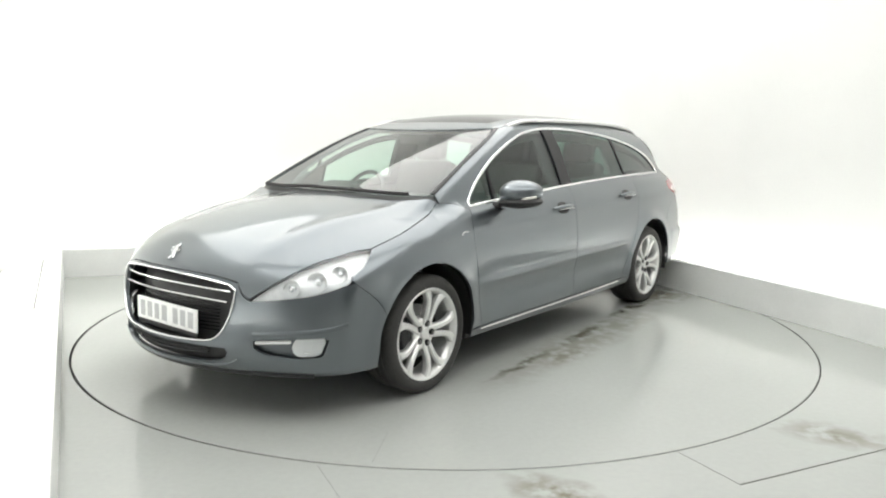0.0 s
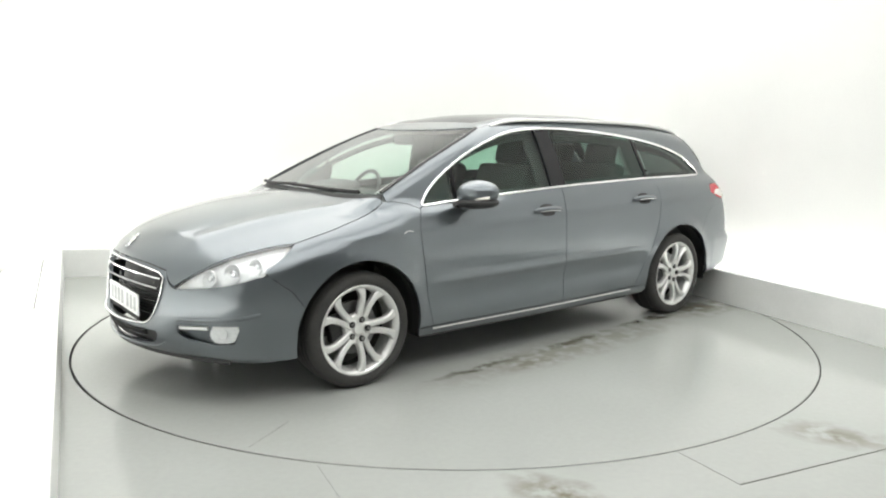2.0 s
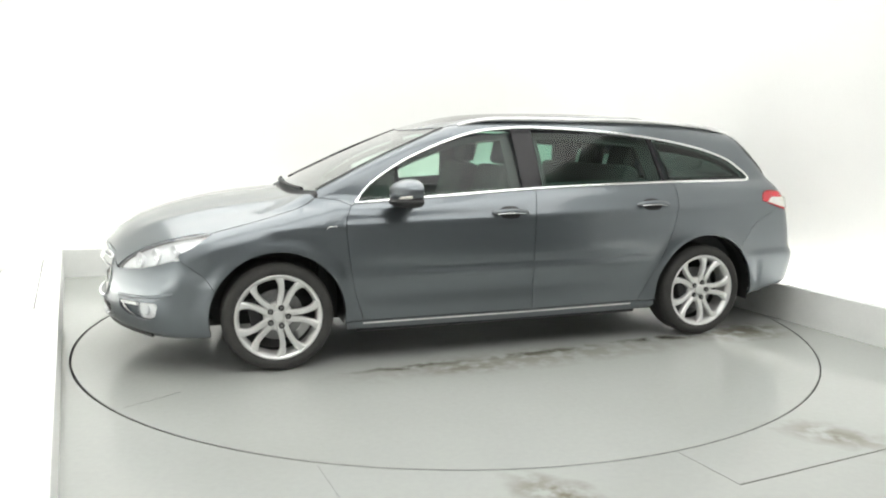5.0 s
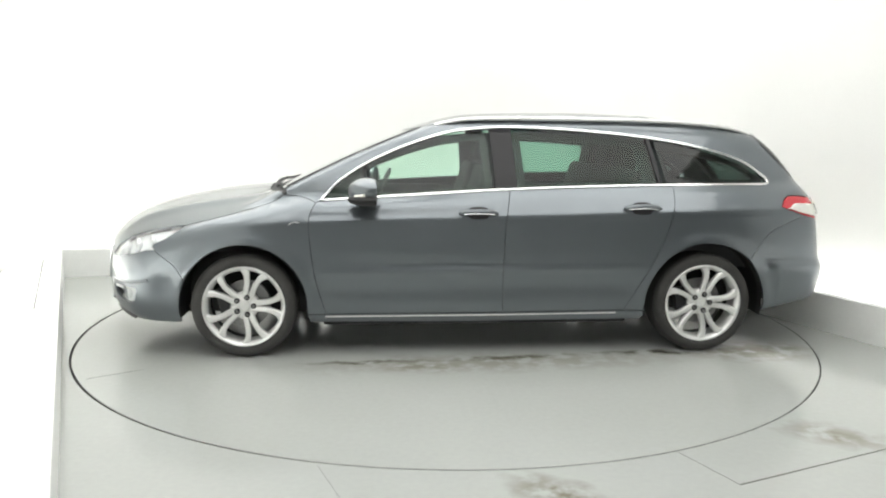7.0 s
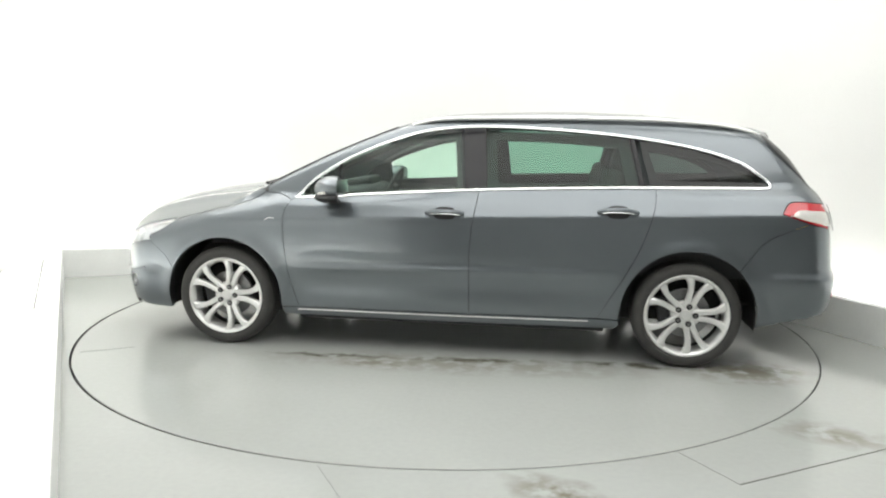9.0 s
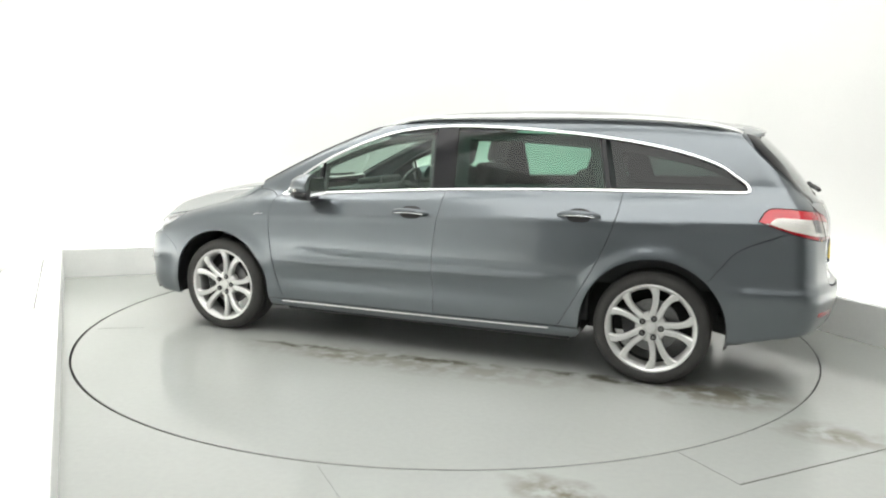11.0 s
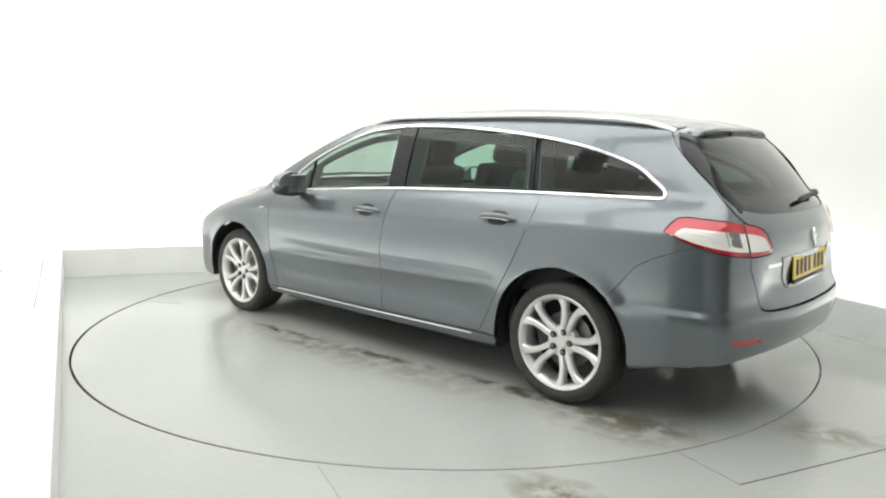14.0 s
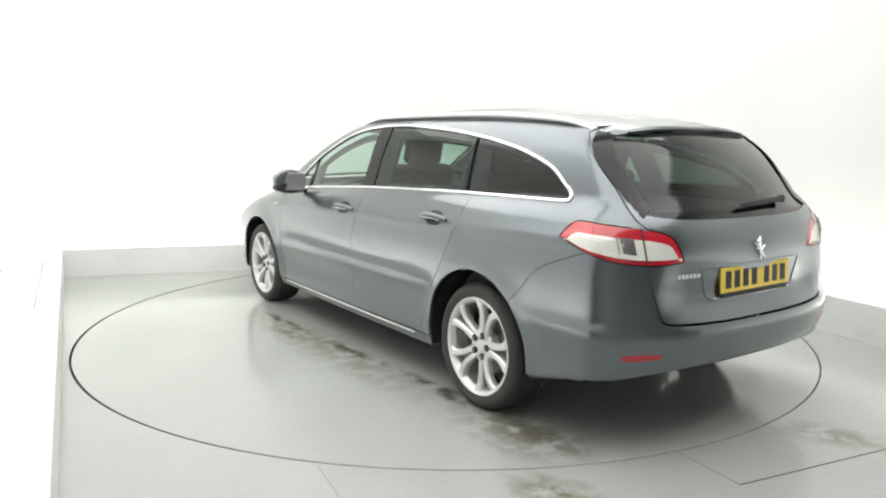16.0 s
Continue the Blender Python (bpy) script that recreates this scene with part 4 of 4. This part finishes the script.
# ---- wheels ----
def build_wheel():
    root = new("wheel")
    root.parent = car
    bm = bmesh.new()
    w, R = 0.115, HUB_Z
    side = [(0.238, w - 0.012), (0.250, w - 0.002), (0.268, w + 0.004), (0.288, w - 0.001), (0.300, w - 0.012), (0.3075, w - 0.028)]
    tread = []
    for k, y in enumerate((0.062, 0.024, -0.014, -0.052)):
        tread += [(R, y + 0.012), (R, y), (R - 0.007, y - 0.001), (R - 0.007, y - 0.009), (R, y - 0.010)]
    prof_ = side + tread + [(r, -y) for r, y in side[::-1]] + [(0.225, -0.09), (0.222, 0.09)]
    add_lathe(bm, prof_, 64, closed=True)
    part("tyre", bm, RUBBER, root, "black tyre with tread grooves", True)
    bm = bmesh.new()
    add_lathe(bm, [(0.232, -0.10), (0.232, -0.06), (0.215, 0.0), (0.214, 0.07), (0.222, 0.092), (0.236, 0.098), (0.243, 0.100), (0.245, 0.106), (0.240, 0.110), (0.230, 0.107), (0.222, 0.098), (0.213, 0.078)], 64)
    part("rim", bm, ALLOY, root, "silver alloy rim", True)
    lean = prof([(0.045, 0.26), (0.09, 0.212), (0.13, 0.182), (0.17, 0.198), (0.20, 0.24), (0.224, 0.30)])
    for k in range(10):
        pair, s = k // 2, 1 if k % 2 else -1
        bm = bmesh.new()
        base = radians(36 + 72 * pair)
        rows = []
        for i in range(9):
            t = i / 8
            r = 0.045 + (0.224 - 0.045) * t
            off = s * float(lean(r))
            wid = 0.0158 + 0.004 * abs(t - 0.5) + 0.05 * max(0, t - 0.8)
            dep = 0.078 + 0.016 * math.sin(t * 1.6) + 0.006 * t
            a = base + off
            c = Vector((r * math.cos(a), 0, r * math.sin(a)))
            tang = Vector((-math.sin(a), 0, math.cos(a)))
            rows.append([bm.verts.new(c + tang * wid * u + Vector((0, dep + v, 0))) for u, v in ((-1, -0.03), (-1, -0.004), (-0.6, 0.004), (0.6, 0.004), (1, -0.004), (1, -0.03))])
        for a, b in zip(rows, rows[1:]):
            for q in range(6):
                bm.faces.new((a[q], a[(q + 1) % 6], b[(q + 1) % 6], b[q]))
        bm.faces.new(rows[0])
        bm.faces.new(rows[-1])
        part("spoke", bm, ALLOY, root, "", True)
    bm = bmesh.new()
    add_lathe(bm, [(0.001, 0.084), (0.028, 0.084), (0.031, 0.080), (0.036, 0.078), (0.076, 0.077), (0.084, 0.068), (0.084, 0.03)], 40)
    part("hub", bm, ALLOY, root, "alloy hub with centre cap", True)
    for k in range(5):
        a = radians(36 + 72 * k)
        # Black disc colours in the shade of the bolt's recess.
        bm = bmesh.new()
        add_lathe(bm, [(0.0165, 0.070), (0.0165, 0.0885), (0.0155, 0.0892), (0.001, 0.0892)], 16, pose(0.054 * math.cos(a), 0, 0.054 * math.sin(a)))
        part("bolt_shade", bm, BLACK, root, "black disc for the shade round a wheel bolt")
        bm = bmesh.new()
        add_lathe(bm, [(0.0095, 0.070), (0.0095, 0.092), (0.0075, 0.0945), (0.001, 0.0945)], 6, pose(0.054 * math.cos(a), 0, 0.054 * math.sin(a)))
        part("wheel_bolt", bm, STEEL, root)
    bm = bmesh.new()
    add_lathe(bm, [(0.001, 0.03), (0.075, 0.03), (0.08, 0.02), (0.145, 0.02), (0.145, 0.0), (0.001, 0.0)], 40)
    part("brake_disc", bm, STEEL, root, "grey steel brake disc", True)
    bm = bmesh.new()
    add_box(bm, (0.07, 0.06, 0.16), pose(0.125, 0.03, 0.02, 0, 12, 0), 0.012)
    part("brake_caliper", bm, BLACK, root)
    return root


wheel = build_wheel()
wheel.matrix_basis = pose(1.4085, 0.775, HUB_Z, 0, 0, 0)
copy_thing(wheel, pose(-1.4085, 0.775, HUB_Z, 0, 0, 0))
copy_thing(wheel, pose(1.4085, -0.775, HUB_Z, 0, 20, 180))
copy_thing(wheel, pose(-1.4085, -0.775, HUB_Z, 0, 0, 180))


def wheel_well(cx, r, s):
    bm = bmesh.new()
    rows = []
    for i in range(25):
        a = radians(-12 + 204 * i / 24)
        rows.append([bm.verts.new((cx + q * math.cos(a), y * s, HUB_Z + q * math.sin(a))) for q, y in ((r - 0.004, 0.886), (r + 0.015, 0.80), (r + 0.015, 0.53))])
    for a, b in zip(rows, rows[1:]):
        for q in range(2):
            bm.faces.new((a[q], a[q + 1], b[q + 1], b[q]))
    hub = bm.verts.new((cx, 0.53 * s, HUB_Z))
    for a, b in zip(rows, rows[1:]):
        bm.faces.new((a[2], hub, b[2]))
    part("wheel_well", bm, BLACK, car, "black wheel arch liner")


for cx, r in ARCHES:
    for s in (1, -1):
        wheel_well(cx, r, s)


# ---- mirrors, handles, rails, wipers, badges ----
def mirror(s):
    root = new("door_mirror")
    root.parent = car
    bm = bmesh.new()
    bmesh.ops.create_uvsphere(bm, u_segments=28, v_segments=18, radius=1)
    for v in bm.verts:
        x, y, z = v.co
        if x < -0.3:
            x = -0.3 - (x + 0.3) * 0.1
        z = z * (1.0 - 0.12 * y) + (0.08 if z > 0 else 0)
        v.co = (0.672 + x * 0.114 - y * 0.02, s * (0.957 + y * 0.122), 1.004 + z * 0.074 + 0.008 * y)
    part("mirror_shell", bm, PAINT, root, "grey painted mirror shell", True)
    bm = bmesh.new()
    bmesh.ops.create_uvsphere(bm, u_segments=24, v_segments=10, radius=1)
    for v in bm.verts:
        x, y, z = v.co
        v.co = (0.674 + max(x, -0.32) * 0.116 - y * 0.02, s * (0.957 + y * 0.124), 0.956 + z * 0.038 + 0.006 * y)
    part("mirror_base", bm, BLACK, root, "black lower half of the mirror", True)
    bm = bmesh.new()
    add_tube(bm, [(0.72, s * 0.80, 0.925), (0.70, s * 0.86, 0.94), (0.68, s * 0.92, 0.955)], [0.035, 0.026, 0.024], 10, flat=0.6)
    part("mirror_arm", bm, BLACK, root, "", True)
    bm = bmesh.new()
    add_box(bm, (0.006, 0.190, 0.118), pose(0.630, s * 0.957, 1.003, 0, 6, -s * 12), 0.002)
    part("mirror_glass", bm, CHROME, root, "mirror glass")
    bm = bmesh.new()
    add_tube(bm, [(0.765, s * 0.90, 0.975), (0.762, s * 0.97, 0.978), (0.735, s * 1.03, 0.984), (0.69, s * 1.068, 0.990)], 0.010, 8)
    part("mirror_strip", bm, CLEARLAMP, root, "clear indicator strip", True)


mirror(1)
mirror(-1)


def handle(x, z):
    p, n = lifted("side", [(x + d, z + 0.004 * d) for d in (0.115, 0.09, 0.05, 0.0, -0.05, -0.09, -0.115)])
    for s in (1, -1):
        root = new("door_handle")
        root.parent = car
        pts = [Vector(q + m * h) for q, m, h in zip(p, n, (0.006, 0.022, 0.034, 0.038, 0.034, 0.022, 0.006))]
        pts = [Vector((q.x, q.y * s, q.z)) for q in pts]
        bm = bmesh.new()
        add_tube(bm, pts, [0.010, 0.015, 0.017, 0.018, 0.017, 0.015, 0.010], 10, flat=0.9)
        part("grip", bm, PAINT, root, "", True)
        bm = bmesh.new()
        add_tube(bm, [q + Vector((0, s * 0.012, -0.012)) for q in pts[1:-1]], 0.003, 8)
        part("grip_strip", bm, CHROME, root, "chrome strip on the handle", True)
    # Raised black patch stands for the shade in the handle's recess.
    panel("handle_shade", "side", outline(smooth_line([(x + 0.075, z), (x + 0.05, z + 0.032), (x, z + 0.04), (x - 0.05, z + 0.032), (x - 0.075, z)]), smooth_line([(x - 0.075, z), (x - 0.05, z - 0.028), (x, z - 0.034), (x + 0.05, z - 0.028), (x + 0.075, z)])), BLACK, car, "black patch for the shade behind the handle", sink=-0.002, gap=0, rim=0.004, grid=0.02)


handle(0.014, 0.868)
handle(-0.997, 0.898)


def roof_rail(s):
    xs = [0.26, 0.16, -0.2, -0.6, -1.0, -1.35, -1.70, -1.80]
    hs = [-0.008, 0.008, 0.020, 0.024, 0.024, 0.020, 0.008, -0.008]
    ys = [0.575, 0.58, 0.595, 0.60, 0.59, 0.57, 0.545, 0.535]
    line = smooth_line([(x, y) for x, y in zip(xs, ys)], 0.05)
    p, _ = lifted("top", line)
    h = prof(list(zip(xs, hs)))
    bm = bmesh.new()
    add_tube(bm, [(q[0], q[1] * s, q[2] + float(h(q[0]))) for q in p], 0.017, 10, flat=0.75)
    part("roof_rail", bm, ALLOY, car, "silver roof rail", True)


roof_rail(1)
roof_rail(-1)


def spoiler():
    bm = bmesh.new()
    rows = []
    for i in range(25):
        y = -0.57 + 1.14 * i / 24
        q = (y / 0.57) ** 2
        x0, x1 = -1.76 + 0.03 * q, -1.925 + 0.10 * q ** 2
        z0, z1 = 1.417 - 0.062 * q, 1.368 - 0.062 * q ** 2
        rows.append([bm.verts.new(v) for v in ((x0, y, z0 + 0.006), ((x0 + x1) / 2, y, (z0 + z1) / 2 + 0.016), (x1, y, z1 + 0.012), (x1 - 0.008, y, z1), (x1 + 0.01, y, z1 - 0.014), (x0, y, z0 - 0.045))])
    for a, b in zip(rows, rows[1:]):
        for q in range(6):
            bm.faces.new((a[q], a[(q + 1) % 6], b[(q + 1) % 6], b[q]))
    bm.faces.new(rows[0])
    bm.faces.new(rows[-1])
    ob = part("roof_spoiler", bm, PAINT, car, "grey roof spoiler over the tailgate glass", True)
    bm = bmesh.new()
    add_box(bm, (0.10, 0.86, 0.012), pose(-1.855, 0, 1.358, 0, -14, 0), 0.004)
    part("spoiler_underside", bm, BLACK_GLOSS, car, "black underside of the spoiler")
    bm = bmesh.new()
    add_box(bm, (0.012, 0.30, 0.016), pose(-1.918, 0, 1.355), 0.003)
    part("brake_light", bm, BLACK_GLOSS, car, "unlit dark high brake light")


spoiler()


def wipers():
    for x0, y0, x1, y1 in ((1.225, 0.58, 1.275, -0.12), (1.26, -0.1, 1.215, -0.64)):
        pts = smooth_line([(x0, y0), ((x0 + x1) / 2 + 0.02, (y0 + y1) / 2), (x1, y1)], 0.06)
        p, n = lifted("top", pts)
        bm = bmesh.new()
        add_tube(bm, [Vector(q + m * 0.016) for q, m in zip(p, n)], 0.011, 6)
        part("wiper", bm, BLACK, car, "black windscreen wiper", True)
    p, n = lifted("rear", smooth_line([(-0.30, 1.035), (-0.1, 1.03), (0.06, 1.022)], 0.05))
    bm = bmesh.new()
    add_tube(bm, [Vector(q + m * 0.022) for q, m in zip(p, n)], [0.022] + [0.013] * (len(p) - 2) + [0.008], 6)
    part("rear_wiper", bm, BLACK, car, "black rear wiper", True)


wipers()
strip("screen_edge", "top", [(x, y - 0.010) for x, y in SCREEN_SIDE], 0.030, 0.008, BLACK_GLOSS, car, "black edge strip beside the windscreen")
left_c = outline(COWL, [(1.166, 0.713)], SCREEN_LOW[::-1])
left_c = [tuple(q) for q in left_c]
panel("cowl", "top", outline(left_c, [(x, -y) for x, y in left_c[::-1]]), BLACK, car, "black scuttle below the windscreen", sink=0.012, both=False, gap=-0.002)


def badge(way, a, z, size):
    """A plain raised chrome shape: an upright sliver with two arms."""
    p, n = lifted(way, [(a, z)])
    d = Vector(n[0])
    m = Matrix.Translation(Vector(p[0]) + d * 0.006) @ d.to_track_quat("Z", "Y").to_matrix().to_4x4()
    bm = bmesh.new()
    for dx, dy, ang, lx, ly in ((0.02, 0.05, 18, 0.26, 0.55), (-0.06, 0.40, 40, 0.34, 0.22), (-0.26, 0.20, 65, 0.10, 0.36), (-0.20, 0.02, 75, 0.10, 0.32),
                                (0.10, -0.34, -14, 0.12, 0.42), (0.28, -0.28, 34, 0.12, 0.46), (0.28, 0.06, -48, 0.07, 0.34)):
        add_box(bm, (lx * size, ly * size, 0.006), m @ pose(dx * size, dy * size, 0, 0, 0, ang), 0.002, 1)
    part("badge", bm, CHROME, car, "plain chrome badge")


badge("nose", 0.0, 0.750, 0.090)
badge("rear", 0.0, 0.845, 0.095)
strip("wing_badge", "side", smooth_line([(1.135, 0.800), (1.115, 0.815), (1.075, 0.812)]), 0.004, 0.004, ALLOY, car, "small bright mark on the wing")


def plate(way, z, tilt, material, label, ink, sink):
    """The plate with its characters as plain bars."""
    p, n = lifted(way, [(0.0, z)])
    d = Vector(n[0])
    d.z = tilt
    m = Matrix.Translation(Vector(p[0]) + d.normalized() * sink) @ d.normalized().to_track_quat("Z", "Y").to_matrix().to_4x4()
    bm = bmesh.new()
    add_box(bm, (0.52, 0.111, 0.008), m, 0.002, 1)
    ob = part("number_plate", bm, material, car, label)
    for k in (-3, -2, -1, 0, 1.5, 2.5, 3.5):
        bm = bmesh.new()
        add_box(bm, (0.040, 0.076, 0.002), m @ pose((k - 0.25) * 0.064, 0, 0.0045))
        part("plate_bar", bm, ink, ob)
    bm = bmesh.new()
    add_box(bm, (0.5, 0.02, 0.01), m @ pose(0, -0.066, -0.002))
    part("plate_holder", bm, BLACK, ob)


plate("nose", 0.456, 0.03, WHITE_PLATE, "white front number plate with plain bars", GREY_INK, -0.06)
plate("rear", 0.722, 0.06, YELLOW_PLATE, "yellow rear number plate with plain bars", INK, 0.0)
p, n = lifted("rear", [(0.40, 0.755)])
bm = bmesh.new()
m = Matrix.Translation(Vector(p[0]) + Vector(n[0]) * 0.002) @ Vector(n[0]).to_track_quat("Z", "Y").to_matrix().to_4x4()
for k in range(6):
    add_box(bm, (0.016, 0.018, 0.003), m @ pose(-0.06 + 0.022 * k, 0, 0))
part("model_badge", bm, CHROME, car, "small chrome lettering as plain bars")


# ---- cabin ----
def seat(name, x, y, wide=0.5, bench=False):
    root = new(name)
    root.parent = car
    bm = bmesh.new()
    add_box(bm, (0.52, wide, 0.16), pose(x + 0.24, y, 0.52, 0, -6, 0), 0.05, 4)
    part("seat_cushion", bm, CLOTH, root, "", True)
    bm = bmesh.new()
    add_box(bm, (0.13, wide, 0.62), pose(x - 0.10, y, 0.84, 0, -18, 0), 0.05, 4)
    part("backrest", bm, CLOTH, root, "", True)
    for dy in ((-0.42, 0, 0.42) if bench else (0,)):
        bm = bmesh.new()
        add_box(bm, (0.09, 0.26, 0.18), pose(x - 0.225, y + dy, 1.235 - (0.04 if bench else 0), 0, -14, 0), 0.04, 4)
        part("headrest", bm, CLOTH, root, "", True)
        for q in (-0.06, 0.06):
            bm = bmesh.new()
            add_tube(bm, [(x - 0.19, y + dy + q, 1.08), (x - 0.215, y + dy + q, 1.18)], 0.006, 6)
            part("headrest_post", bm, CHROME, root)


seat("front_seat", 0.08, 0.37)
seat("front_seat", 0.08, -0.37)
seat("rear_bench", -0.80, 0.0, 1.3, True)
bm = bmesh.new()
add_box(bm, (0.46, 1.40, 0.24), pose(0.90, 0, 0.83, 0, 6, 0), 0.07, 4)
part("dashboard", bm, TRIM, car, "dark dashboard", True)
bm = bmesh.new()
add_box(bm, (0.22, 0.36, 0.07), pose(0.84, -0.37, 0.975, 0, 8, 0), 0.03, 3)
part("instrument_hood", bm, TRIM, car, "", True)
bm = bmesh.new()
add_lathe(bm, [(0.17 + 0.014 * math.cos(k * math.tau / 8), 0.014 * math.sin(k * math.tau / 8)) for k in range(8)], 32, closed=True)
add_box(bm, (0.33, 0.02, 0.05), Matrix(), 0.006)
add_box(bm, (0.12, 0.04, 0.12), pose(0, 0, -0.02), 0.02)
bmesh.ops.transform(bm, matrix=pose(0.60, -0.37, 0.92, 0, 0, 90) @ pose(0, 0, 0, -25, 0, 0), verts=bm.verts[:])
part("steering_wheel", bm, TRIM, car, "black steering wheel", True)
bm = bmesh.new()
add_box(bm, (0.03, 0.24, 0.07), pose(0.50, 0, 1.30, 0, 10, 0), 0.012, 3)
part("interior_mirror", bm, BLACK, car, "", True)
bm = bmesh.new()
add_box(bm, (0.9, 0.22, 0.3), pose(0.3, 0, 0.48), 0.04, 3)
part("centre_console", bm, TRIM, car, "", True)
bm = bmesh.new()
add_box(bm, (0.75, 1.25, 0.025), pose(-1.62, 0, 0.98), 0.008)
part("parcel_shelf", bm, TRIM, car, "dark load cover")
for s in (1, -1):
    bm = bmesh.new()
    add_box(bm, (2.0, 0.05, 0.66), pose(-0.05, s * 0.735, 0.62), 0.015)
    add_box(bm, (0.95, 0.05, 0.5), pose(-1.52, s * 0.70, 0.76), 0.015)
    part("door_card", bm, TRIM, car, "dark inner door trim")
bm = bmesh.new()
add_box(bm, (3.5, 1.06, 0.07), pose(0.10, 0, 0.235), 0.01)
add_box(bm, (1.9, 1.56, 0.07), pose(0.0, 0, 0.205), 0.01)
add_box(bm, (0.40, 1.24, 0.03), pose(1.96, 0, 0.25), 0.008)
add_box(bm, (0.42, 1.24, 0.03), pose(-1.95, 0, 0.345), 0.008)
add_box(bm, (0.9, 1.1, 0.30), pose(1.62, 0, 0.45), 0.05)
add_box(bm, (0.05, 1.2, 0.45), pose(1.12, 0, 0.6), 0.01)
part("floor_pan", bm, BLACK, car, "black floor pan")
bm = bmesh.new()
add_tube(bm, [(-0.4, 0.25, 0.20), (-1.2, 0.27, 0.23), (-1.6, 0.3, 0.27)], 0.03, 8)
part("exhaust_pipe", bm, STEEL, car, "", True)


def motions():
    car_rows, table_rows = [], []
    for t, a in TURNS:
        r = Matrix.Rotation(radians(a), 4, "Z")
        car_rows.append((t, r @ Matrix.Translation(CAR_OFF)))
        table_rows.append((t, r))
    walk(car, car_rows)
    walk(TABLE, table_rows)


motions()
